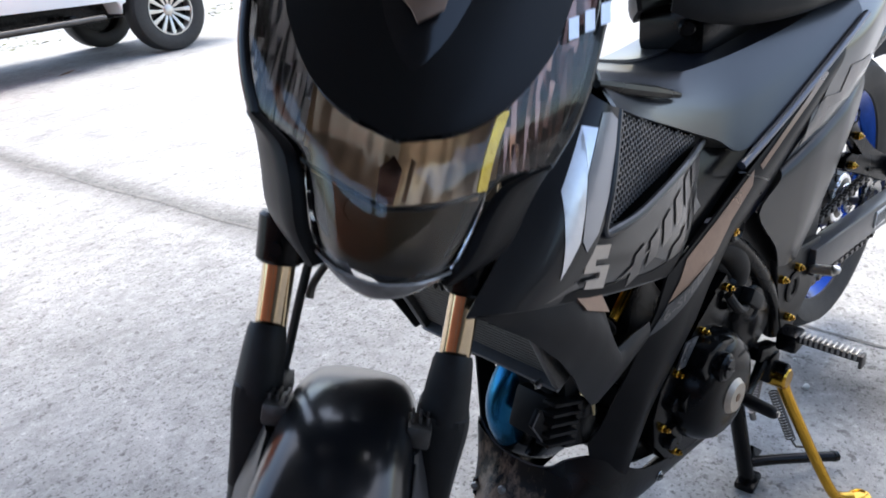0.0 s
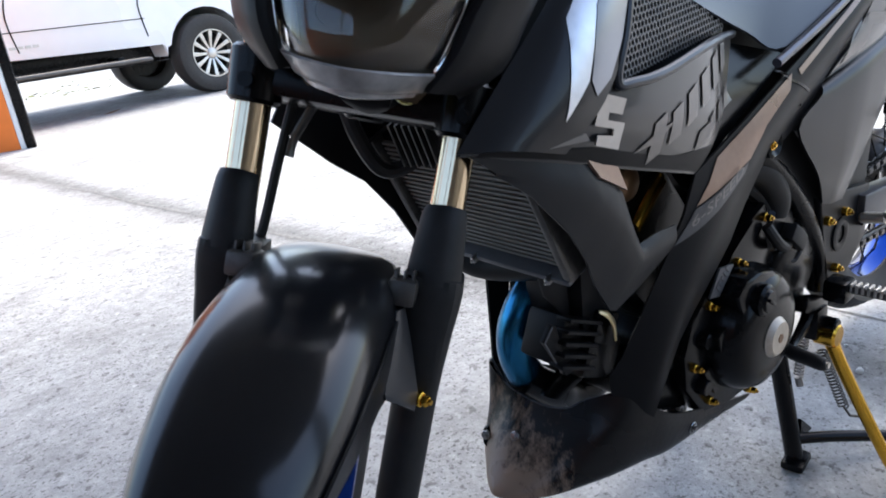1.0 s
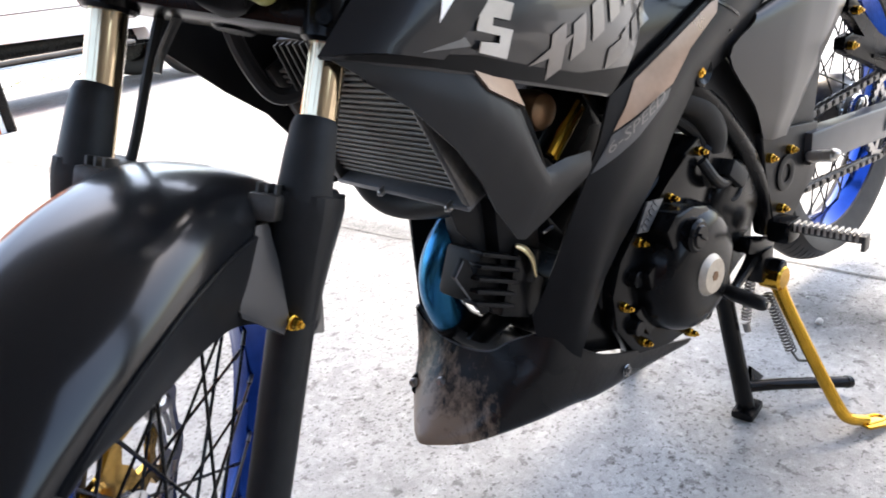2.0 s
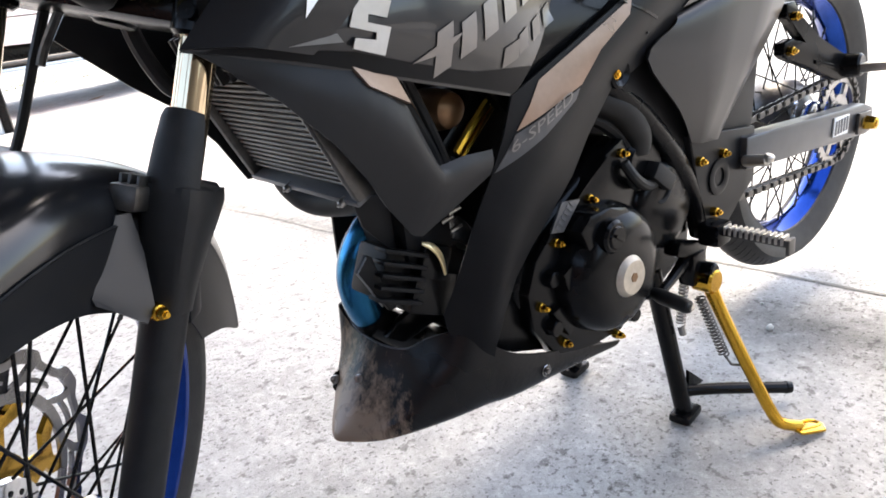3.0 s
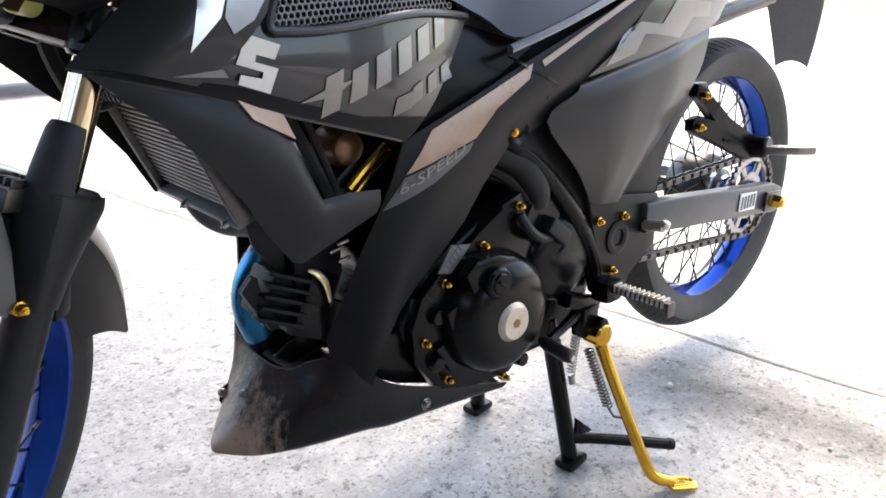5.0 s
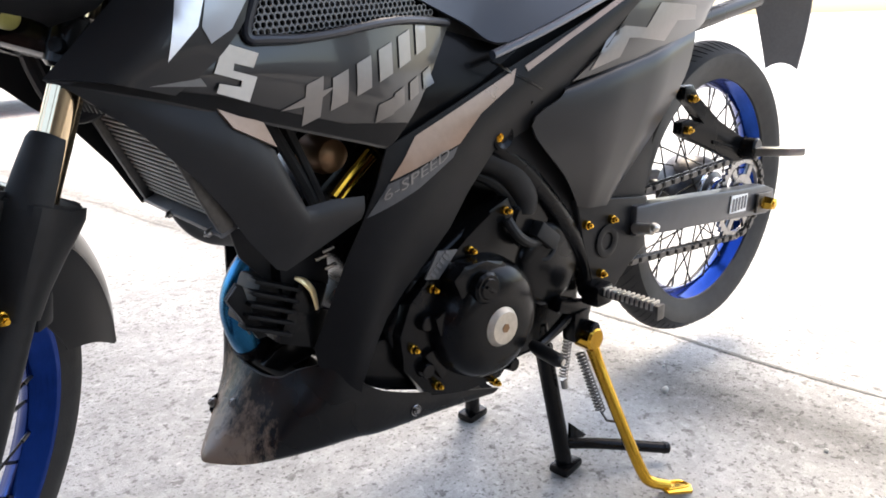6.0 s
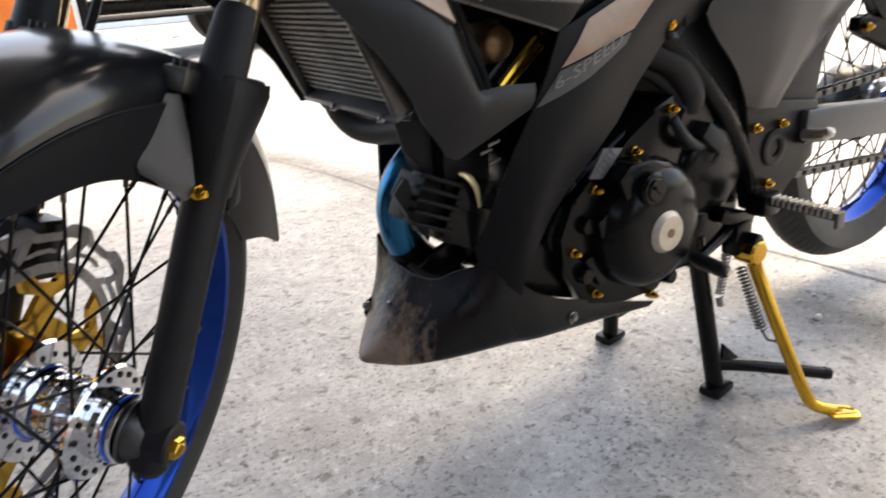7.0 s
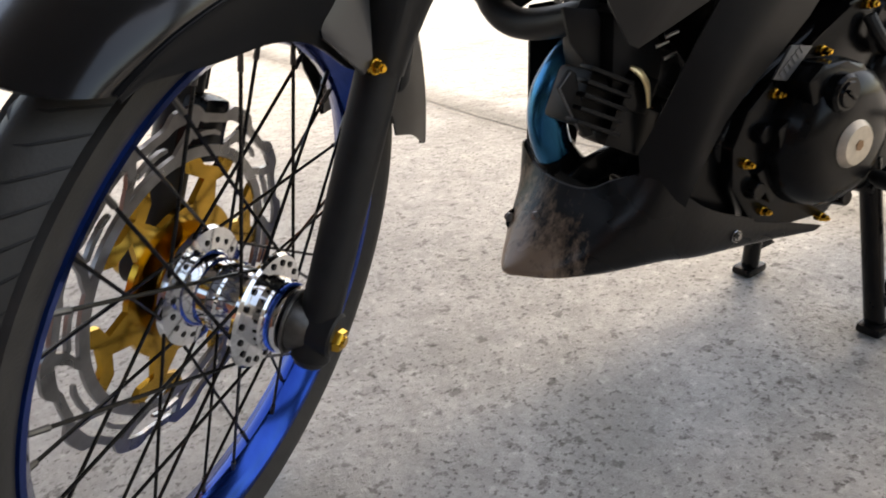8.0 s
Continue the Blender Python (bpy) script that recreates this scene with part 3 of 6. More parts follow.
def fork():
    bm = bmesh.new()
    for y in (-LEG, LEG):
        tube(bm, [S(0.0, y, -0.030), S(0, y, -0.024), S(0, y, 0.02), S(0, y, 0.09), S(0, y, 0.22), S(0, y, 0.262), S(0, y, 0.266), S(0, y, 0.286), S(0, y, 0.290)],
             [0.011, 0.0155, 0.0158, 0.0160, 0.0166, 0.0172, 0.0215, 0.0215, 0.017], 20)
        lug = S(0, y, 0.0)
        cyl(bm, lug - RT * 0.018, lug + RT * 0.018, 0.0180, seg=20, bevel=0.002)
        block(bm, Matrix.Translation(S(-0.018, y, 0.205)) @ FM.to_3x3().to_4x4(), (0.02, 0.03, 0.03), 0.004)
    legs = part("fork", bm, M_RUBBERY, bike, "matte black telescopic fork legs")
    for y in (-LEG, LEG):
        bm = bmesh.new()
        cyl(bm, S(0, y, 0.27), S(0, y, 0.60), 0.0130, seg=24)
        part("stanchion", bm, M_GOLDTUBE, legs, "gold-tinted chrome fork tube")
        # guard: a half shell before the tube with a ragged flared foot
        bm = bmesh.new()
        rows = []
        for s, rr, fl in ((0.284, 0.0205, 0.001), (0.292, 0.0202, 0.001), (0.316, 0.0182, 0.0), (0.334, 0.0160, -0.001), (0.339, 0.0142, -0.002)):
            row = []
            for k in range(9):
                a = radians(-62 + 140 * k / 8)
                row.append(S(math.cos(a) * rr + 0.002 + fl * math.cos(a), y + math.sin(a) * rr * 0.92, s - 0.0028 * (1 - math.cos(a))))
            rows.append(row)
        sheet(bm, rows, 2, 2, 0.003, sv=False)
        part("fork_guard", bm, M_RUBBERY, legs, "matte black fork guard")
        # clamp of the mudguard: a funnel round the leg, ragged along its upper back edge
        sd = 1 if y > 0 else -1
        rnd = random.Random(5)
        bm = bmesh.new()
        last = None
        for s, f0, f1, w in ((0.200, -0.0165, 0.0160, 0.0165), (0.222, -0.0200, 0.0180, 0.0175), (0.248, -0.0290, 0.0215, 0.0195), (0.266, -0.0365, 0.0245, 0.0215), (0.274, -0.0405, 0.0255, 0.0220), (0.279, -0.0425, 0.0260, 0.0222), (0.288, -0.0400, 0.0255, 0.0215), (0.2905, -0.0340, 0.0220, 0.0180)):
            now = []
            for k in range(20):
                a = 2 * math.pi * k / 20
                cx, cy = math.cos(a), math.sin(a)
                cx, cy = math.copysign(abs(cx) ** 0.55, cx), math.copysign(abs(cy) ** 0.55, cy)
                jag = rnd.uniform(-0.0022, 0.0022) if s > 0.27 and cx < 0.1 else 0.0
                now.append(bm.verts.new(S((f0 + f1) / 2 + cx * (f1 - f0) / 2, y + cy * w, s + jag)))
            if last:
                bridge(bm, last, now)
            else:
                bm.faces.new(now[::-1])
            last = now
        bm.faces.new(last)
        part("fender_clamp", bm, M_RUBBERY, legs, "matte black mudguard clamp", 25)
        bm = bmesh.new()
        cyl(bm, S(0, y, 0.388), S(0, y, 0.428), 0.0195, 0.021, 22, 0.003)
        cyl(bm, S(0, y, 0.448 if y > 0 else 0.505), S(0, y, 0.62), 0.019, 0.021, 22, 0.003)
        cyl(bm, S(0.014, y, 0.402), S(0.026, y, 0.402), 0.0055, seg=10)
        part("fork_clamp", bm, M_BLACK, legs)
    bm = bmesh.new()
    m = Matrix.Translation(S(-0.015, 0, 0.411)) @ wheel_matrix(V(0, 0, 0), FW, RT, AX)
    block(bm, m, (0.055, 0.17, 0.034), 0.008)
    cyl(bm, S(-0.03, 0, 0.392), S(-0.03, 0, 0.62), 0.017, seg=20, bevel=0.003)
    part("lower_yoke", bm, M_BLACK, legs)
    bm = bmesh.new()
    block(bm, Matrix.Translation(S(-0.015, 0, 0.60)) @ wheel_matrix(V(0, 0, 0), FW, RT, AX), (0.06, 0.2, 0.03), 0.008)
    part("upper_yoke", bm, M_BLACK, legs)
    bolt("pinch_bolt", S(0.0015, -LEG - 0.011, -0.002), -RT, legs, 0.0105, length=0.013)
    bolt("axle_bolt", S(0.0, LEG + 0.024, 0.0), RT, legs, 0.012, length=0.014)
    bolt("fender_bolt", S(0.0215, -LEG - 0.0045, 0.2025), -RT + FW * 0.5, legs, 0.0050, length=0.008)
    for sd in (-1, 1):
        bm = bmesh.new()
        cyl(bm, S(0, sd * 0.075, 0), S(0, sd * 0.0545, 0), 0.019, 0.023, 24, 0.002)
        cyl(bm, S(0, sd * 0.0590, 0), S(0, sd * 0.0560, 0), 0.0265, 0.0265, 24, 0.001)
        part("axle_spacer", bm, M_DARKSTEEL, legs)
    # brake hose and caliper on the right leg
    bm = bmesh.new()
    tube(bm, [S(-0.04, 0.03, 0.47), S(-0.035, 0.052, 0.42), S(-0.034, 0.060, 0.36), S(-0.032, 0.064, 0.30), S(-0.020, 0.070, 0.22), S(-0.012, 0.066, 0.15)], 0.004, 8, 6)
    part("brake_hose", bm, M_RUBBERY, legs)
    bm = bmesh.new()
    block(bm, Matrix.Translation(S(-0.004, 0.0555, 0.122)) @ wheel_matrix(V(0, 0, 0), FW, RT, AX), (0.034, 0.026, 0.052), 0.008)
    part("brake_caliper", bm, M_BLACK, legs)
    bm = bmesh.new()
    tube(bm, [S(-0.02, 0.035, 0.40), S(-0.03, 0.050, 0.37), S(-0.03, 0.052, 0.355)], 0.0035, 8, 5)
    part("hose_bracket", bm, M_DARKSTEEL, legs)
    # ribbed bracket that holds the mudguard to both legs
    for sd in (-1, 1):
        bm = bmesh.new()
        block(bm, Matrix.Translation(S(0.026, sd * 0.056, 0.2775)) @ wheel_matrix(V(0, 0, 0), FW, RT, AX), (0.034, 0.020, 0.018), 0.004)
        for k in range(3):
            block(bm, Matrix.Translation(S(0.026, sd * (0.050 + 0.006 * k), 0.2865)) @ wheel_matrix(V(0, 0, 0), FW, RT, AX), (0.018, 0.002, 0.012), 0.0005)
        part("fender_bracket", bm, M_DARKSTEEL, legs)
    return legs


front_fork = fork()


def along(table, a):
    """Linear reading of a table of (angle, value)."""
    for (a0, v0), (a1, v1) in zip(table, table[1:]):
        if a <= a1:
            return v0 + (v1 - v0) * max(0.0, a - a0) / (a1 - a0)
    return table[-1][1]


def front_fender():
    """A long arched mudguard with a creased skirt along each side and a grey blade before the leg."""
    # angles run from behind the leg, over the top, to the front
    crown = ((8, 0.2895), (60, 0.2965), (85, 0.2980), (97, 0.2970), (110, 0.2935), (124, 0.2850))
    wide = ((8, 0.057), (40, 0.056), (92, 0.0555), (101, 0.0530), (107, 0.0498), (113, 0.0460), (124, 0.0385))
    crease = ((8, 0.258), (40, 0.2605), (60, 0.2615), (82, 0.2625), (88, 0.2652), (95, 0.2680), (101, 0.2700), (107, 0.2708), (113, 0.2712), (124, 0.2690))
    hem = ((8, 0.194), (25, 0.194), (60, 0.194), (72, 0.197), (80, 0.208), (88, 0.221), (95, 0.231), (101, 0.2375), (107, 0.2430), (113, 0.2520), (119, 0.2640), (124, 0.2660))
    rows = []
    for k in range(27):
        a = 8.7 + (123.5 - 8.7) * k / 26
        rc, r1, half = along(crown, a), along(crease, a), along(wide, a)
        row = []
        for t in (-1, -0.93, -0.82, -0.66, -0.42, 0, 0.42, 0.66, 0.82, 0.93, 1):
            b = radians(a - 4.0 * t * t * max(0.0, (a - 95) / 28) ** 2)
            r = rc - (rc - r1) * abs(t) ** (2.9 - 1.0 * min(1.0, max(0.0, (a - 72) / 36)))
            row.append(FM @ Vector((-math.cos(b) * r, half * math.sin(t * 1.42) / math.sin(1.42), math.sin(b) * r)))
        rows.append(row)
    bm = bmesh.new()
    sheet(bm, rows, 3, 2, 0.0025)
    fen = part("front_fender", bm, M_FENDER, bike, "glossy black front mudguard")
    # skirts below the crease, cut off level behind the leg
    for sd in (-1, 1):
        rows = []
        for k in range(27):
            a = 8.7 + (123.5 - 8.7) * k / 26
            half, r1, r2 = along(wide, a), along(crease, a), along(hem, a)
            if sd > 0:
                r2 = max(r2, 0.236)
            row = []
            for q, w in ((-0.03, 0.998), (0.0, 1.010), (0.05, 1.012), (0.5, 1.026), (1.0, 1.0)):
                b = a - 4.0 * max(0.0, (a - 95) / 28) ** 2 + 17.0 * max(0.0, q) * max(0.0, 1 - (a - 8.7) / 34)
                r = r1 + (r2 - r1) * q
                row.append(FM @ Vector((-math.cos(radians(b)) * r, sd * half * w, math.sin(radians(b)) * r)))
            rows.append(row)
        bm = bmesh.new()
        sheet(bm, rows, 3, 2, 0.0018)
        part("fender_skirt", bm, M_SKIRT, fen, "satin dark grey mudguard skirt")
    # grey mounting blade on both sides, sloping out before the leg
    for sd in (-1, 1):
        bm = bmesh.new()
        sheet(bm, [[S(0.0465, sd * 0.0560, 0.266), S(0.0575, sd * 0.0575, 0.2393), S(0.0690, sd * 0.0590, 0.2160), S(0.0660, sd * 0.0605, 0.2110)],
                   [S(0.0420, sd * 0.0580, 0.267), S(0.0450, sd * 0.0630, 0.240), S(0.0520, sd * 0.0680, 0.2085), S(0.0500, sd * 0.0690, 0.2045)],
                   [S(0.0360, sd * 0.0600, 0.268), S(0.0270, sd * 0.0680, 0.2425), S(0.0240, sd * 0.0785, 0.207), S(0.0310, sd * 0.0785, 0.1960)]], 4, 4, 0.003, su=False)
        part("fender_blade", bm, M_BLADE, fen, "light grey side blade")
    return fen


front_fender()


def headlight():
    c = lambda y, s, f: S(f, y - 0.009, s)
    # the lamp from chin to brow: height, half width, forward place
    prof = [(0.397, 0.026, 0.090), (0.402, 0.038, 0.103), (0.416, 0.049, 0.112), (0.440, 0.055, 0.115), (0.468, 0.063, 0.114), (0.484, 0.074, 0.109), (0.502, 0.102, 0.098), (0.535, 0.115, 0.091), (0.575, 0.123, 0.078), (0.66, 0.128, 0.045), (0.74, 0.11, 0.0)]
    shell = []
    for s, w, f in prof:
        shell.append([c(w * t, s + (0.010 * t * t if s < 0.43 else 0), f - 0.036 * abs(t) ** 2.2) for t in (-1, -0.8, -0.5, 0, 0.5, 0.8, 1)])
    bm = bmesh.new()
    sheet(bm, shell, 4, 4, 0.002)
    lens = part("headlight", bm, M_LENS, bike, "wide clear headlight with a dark pointed nose cover")
    lens.visible_shadow = False
    # two shallow bowls with a folded middle
    bm = bmesh.new()
    bowl = []
    for s in (0.456, 0.468, 0.482, 0.498, 0.515, 0.535):
        row = []
        for i in range(-20, 21):
            t = i / 20
            fold = 0.0007 * math.sin(t * 31) * (0.4 + abs(math.sin(t * 5)))
            row.append(c(0.068 * t, s + 0.014 * abs(t) * (1 if s < 0.49 else 0.3), 0.088 - 0.030 * t * t - 0.022 * abs(math.sin(t * math.pi)) ** 0.8 * min(1, (s - 0.448) / 0.03) + fold))
        bowl.append(row)
    sheet(bm, bowl, 1, 4, 0.002)
    part("reflector", bm, M_BRONZECHROME, lens, "bronze-tinted chrome reflector")
    # cut side reflectors: narrow upright facets
    rnd = random.Random(11)
    for sd in (-1, 1):
        bm = bmesh.new()
        for i in range(12):
            y0, y1 = 0.067 + 0.0046 * i, 0.067 + 0.0046 * (i + 1)
            s0 = 0.488 + 0.0016 * i
            while s0 < 0.62:
                s1 = s0 + rnd.uniform(0.02, 0.05)
                if y1 < 0.106 + 0.45 * (s0 - 0.492):
                    f0 = lambda y, s: 0.066 - 0.30 * (y - 0.068) - 0.22 * (s - 0.49)
                    d = [rnd.uniform(-0.0022, 0.0022) for _ in range(4)]
                    q = [c(sd * y, s, f0(y, s) + e) for (y, s), e in zip(((y0, s0), (y1, s0), (y1, s1), (y0, s1)), d)]
                    prism(bm, q, -FW * 0.003)
                s0 = s1
        # dark left, bright right: what each side reflects is put into its colour
        part("side_reflector", bm, M_CRYSTAL if sd < 0 else M_CHROME, lens, "cut chrome side reflector", 5)
    bm = bmesh.new()
    sheet(bm, [[c(w * t * 0.94, s + 0.002, f - 0.05 * abs(t) ** 2 - 0.04 * (1 - t * t) - 0.008) for t in (-1, -0.6, 0, 0.6, 1)] for s, w, f in prof[1:5]], 4, 4, 0.002)
    part("lower_reflector", bm, M_SMOKE, lens, "bronze-tinted lower reflector")
    for y in (-0.018, 0.024):
        bm = bmesh.new()
        lathe(bm, [(0.0, 0.010), (0.008, 0.012), (0.0105, 0.018), (0.0095, 0.0185), (0.006, 0.014), (0.0, 0.013)], Matrix.Translation(c(y, 0.448, 0.048)) @ wheel_matrix(V(0, 0, 0), RT, FW, AX), 24)
        part("bulb", bm, M_SMOKE, lens)
    # frosted edge under the chin, in two steps
    bm = bmesh.new()
    sheet(bm, [[c(w * t, s + 0.010 * t * t, f - 0.036 * abs(t) ** 2.2) for t in (-1, -0.8, -0.5, 0, 0.5, 0.8, 1)] for s, w, f in ((0.3965, 0.028, 0.088), (0.3965, 0.034, 0.0965), (0.399, 0.036, 0.0975), (0.3995, 0.040, 0.102), (0.405, 0.045, 0.108), (0.409, 0.048, 0.1125))], 4, 3, 0.002, sv=False)
    part("lens_edge", bm, M_CHIN, lens, "frosted plastic lower edge")
    # rib between the two lenses, a flat V
    bm = bmesh.new()
    tube(bm, [c(0.064, 0.477, 0.082), c(0.032, 0.466, 0.103), c(0.004, 0.4565, 0.113)], 0.0018, 8, 5)
    tube(bm, [c(0.004, 0.4565, 0.113), c(-0.026, 0.462, 0.106), c(-0.055, 0.474, 0.086)], 0.0018, 8, 5)
    part("lens_rib", bm, M_BLACK, lens)
    bm = bmesh.new()
    prism(bm, [c(0.009, 0.459, 0.104), c(-0.002, 0.459, 0.104), c(-0.004, 0.482, 0.096), c(0.003, 0.490, 0.092), c(0.011, 0.481, 0.096)], FW * 0.003, 0.001)
    part("lens_tongue", bm, M_CRYSTAL, lens, "bright folded tongue")
    # bright edge reflection on each side, modelled as a thin chrome tube
    for sd in (-1, 1):
        bm = bmesh.new()
        tube(bm, [c(sd * 0.0605, 0.474, 0.080), c(sd * 0.056, 0.450, 0.081), c(sd * 0.047, 0.420, 0.078)], 0.0008, 6, 4)
        part("edge_glint", bm, M_CHROME, lens, "thin chrome tube standing for a bright edge reflection")
    # amber strip beside the reflector paints a yellow reflection; two red-brown tongues below it
    bm = bmesh.new()
    sheet(bm, [[c(-0.0545, 0.474, 0.074), c(-0.0560, 0.500, 0.070), c(-0.0600, 0.530, 0.064)], [c(-0.0610, 0.476, 0.071), c(-0.0630, 0.502, 0.067), c(-0.0680, 0.532, 0.060)]], 4, 3, 0.002)
    part("yellow_glint", bm, M_AMBERGLINT, lens, "amber strip standing for a bright yellow reflection")
    for y0 in (0.0105, -0.0065):
        bm = bmesh.new()
        prism(bm, [c(y0, 0.462, 0.100), c(y0 - 0.003, 0.462, 0.100), c(y0 - 0.0055, 0.488, 0.094), c(y0 - 0.002, 0.490, 0.094)], FW * 0.002, 0.0005)
        part("red_tongue", bm, M_COPPER, lens, "reddish narrow tongue")
    # nose cover: a broad beak that ends over the reflector
    nose = []
    for s, w, f in ((0.4985, 0.006, 0.122), (0.5015, 0.026, 0.121), (0.511, 0.045, 0.118), (0.526, 0.062, 0.112), (0.55, 0.078, 0.102), (0.58, 0.090, 0.090), (0.66, 0.102, 0.056), (0.76, 0.085, 0.01)):
        nose.append([c(w * t, s + 0.004 * t * t, f - 0.024 * (w * t / 0.09) ** 2 + 0.002) for t in (-1, -0.6, -0.2, 0, 0.2, 0.6, 1)])
    bm = bmesh.new()
    sheet(bm, nose, 4, 4, 0.005)
    beak = part("nose_cover", bm, M_BEAK, lens, "satin black beak cover")
    bm = bmesh.new()
    sheet(bm, [[c(-0.042, 0.592, 0.084), c(0, 0.60, 0.096), c(0.042, 0.592, 0.084)], [c(-0.031, 0.57, 0.096), c(0, 0.566, 0.107), c(0.031, 0.57, 0.096)], [c(-0.015, 0.545, 0.108), c(0, 0.541, 0.113), c(0.015, 0.545, 0.108)], [c(-0.002, 0.526, 0.116), c(0, 0.525, 0.118), c(0.002, 0.526, 0.116)]], 3, 4, 0.003)
    part("nose_ridge", bm, M_FENDER, lens, "glossy black pointed ridge")
    bm = bmesh.new()
    prism(bm, [c(0.022, 0.592, 0.101), c(-0.016, 0.598, 0.100), c(-0.014, 0.583, 0.106), c(0.001, 0.571, 0.111), c(0.006, 0.580, 0.108)], FW * 0.004, 0.0006)
    part("badge", bm, M_BRONZEDECAL, lens, "bronze badge shape")
    # dark frame that borders the lens, and the covers beside the lower lens
    for sd in (-1, 1):
        bm = bmesh.new()
        rows = [[c(sd * (w - 0.004), s, f - 0.033), c(sd * (w + 0.002), s - 0.003, f - 0.037), c(sd * (w + 0.005), s - 0.004, f - 0.055), c(sd * (w * 0.9 + 0.010), s - 0.005, f - 0.11)] for s, w, f in prof[6:]]
        sheet(bm, rows, 3, 4, 0.003)
        part("lamp_frame", bm, M_BLACK, lens)
        bm = bmesh.new()
        rows = [[c(sd * wi, s, fi), c(sd * (wi + 0.3 * (wo - wi)), s - 0.001, fi + 0.002), c(sd * wo, s + 0.004, fo), c(sd * wb, s + 0.004, fb)]
                for s, wi, fi, wo, fo, wb, fb in ((0.408, 0.042, 0.074, 0.062, 0.050, 0.062, 0.030), (0.431, 0.053, 0.080, 0.087, 0.043, 0.086, 0.020), (0.464, 0.062, 0.080, 0.097, 0.043, 0.095, 0.015), (0.484, 0.074, 0.074, 0.103, 0.044, 0.100, 0.005), (0.501, 0.102, 0.062, 0.110, 0.046, 0.104, -0.01))]
        sheet(bm, rows, 4, 4, 0.003)
        part("fork_cover", bm, M_SATIN, lens, "black cover beside the lower lens")
    # back of the lamp
    bm = bmesh.new()
    rows = [[c(w * t * 0.97, s + (0.014 * t * t if s < 0.43 else 0), f - 0.050 - 0.03 * (1 - t * t)) for t in (-1, -0.5, 0, 0.5, 1)] for s, w, f in prof]
    sheet(bm, rows, 3, 3, 0.003)
    part("lamp_back", bm, M_SATIN, lens)
    # letters on the flank: plain pale bars
    for k in range(3):
        bm = bmesh.new()
        y0 = -0.100 - 0.011 * k
        s0 = 0.586 + 0.008 * k
        prism(bm, [c(y0, s0, 0.056 - 0.006 * k), c(y0 - 0.007, s0 + 0.004, 0.052 - 0.006 * k), c(y0 - 0.005, s0 + 0.019, 0.047 - 0.006 * k), c(y0 + 0.002, s0 + 0.015, 0.051 - 0.006 * k)], FW * 0.003, 0)
        part("decal", bm, M_WHITEDECAL, lens, "pale sticker bar")
    bm = bmesh.new()
    ringm = Matrix.Translation(S(0.018, -0.034, 0.413)) @ wheel_matrix(V(0, 0, 0), RT, (FW - AX * 0.13 - RT * 0.14).normalized(), AX)
    lathe(bm, [(0.0, 0.022), (0.0035, 0.022), (0.0045, 0.020), (0.0048, 0.016), (0.0058, 0.016), (0.006, 0.024), (0.0075, 0.026), (0.0088, 0.024), (0.009, 0.0), (0.0, 0.0)], ringm, 28)
    part("lamp_plug", bm, M_YELLOW, lens, "pale yellow ringed plug")
    return lens


headlight()
# ---- body panels ----
def both(name, rows, material, label="", **kw):
    """The same panel on the left flank and mirrored on the right."""
    out = []
    for mir in (False, True):
        bm = bmesh.new()
        sheet(bm, rows, mirror=mir, **kw)
        out.append(part(name, bm, material, bike, label))
    return out


# front strip of the upper cowl, before the air scoop, in the dimmed graphite
cowl_front = both("front_cowl", [
    [(0.152, -0.108, 0.607), (0.196, -0.112, 0.650), (0.247, -0.115, 0.698), (0.300, -0.108, 0.752)],
    [(0.190, -0.130, 0.603), (0.226, -0.137, 0.632), (0.264, -0.136, 0.678), (0.310, -0.125, 0.738)],
    [(0.232, -0.133, 0.592), (0.272, -0.138, 0.622), (0.306, -0.134, 0.664), (0.330, -0.127, 0.728)]], M_COWLDIM, "graphite front side cowl", nu=5, nv=5)
cowl = both("side_cowl", [
    [(0.152, -0.110, 0.606), (0.228, -0.124, 0.585), (0.320, -0.126, 0.557), (0.411, -0.120, 0.530), (0.440, -0.116, 0.521)],
    [(0.165, -0.116, 0.613), (0.245, -0.134, 0.606), (0.335, -0.137, 0.594), (0.430, -0.130, 0.575), (0.478, -0.119, 0.562)],
    [(0.230, -0.132, 0.640), (0.300, -0.134, 0.633), (0.360, -0.134, 0.628), (0.452, -0.122, 0.638), (0.540, -0.094, 0.634)]], M_COWL, "graphite side cowl with silver decals", nu=6, nv=5)
# rim of the scoop
for mir in (False, True):
    bm = bmesh.new()
    pts = [(0.330, -0.127, 0.728), (0.308, -0.136, 0.672), (0.294, -0.137, 0.634), (0.312, -0.138, 0.629), (0.360, -0.136, 0.630), (0.452, -0.124, 0.641), (0.538, -0.096, 0.638)]
    tube(bm, [(p[0], -p[1] if mir else p[1], p[2]) for p in pts], 0.0042, 10, 6)
    part("scoop_rim", bm, M_COWLTOP, cowl[1 if mir else 0], "blue-grey scoop rim")
    bm = bmesh.new()
    sheet(bm, [[(0.296, -0.130, 0.634), (0.350, -0.110, 0.640), (0.45, -0.104, 0.642), (0.535, -0.088, 0.640)],
               [(0.308, -0.126, 0.674), (0.372, -0.092, 0.676), (0.45, -0.088, 0.668), (0.535, -0.085, 0.648)],
               [(0.330, -0.120, 0.728), (0.392, -0.078, 0.722), (0.46, -0.078, 0.690), (0.535, -0.083, 0.656)]], 4, 4, 0.003, mirror=mir)
    part("scoop_back", bm, M_BLACK, cowl[1 if mir else 0])


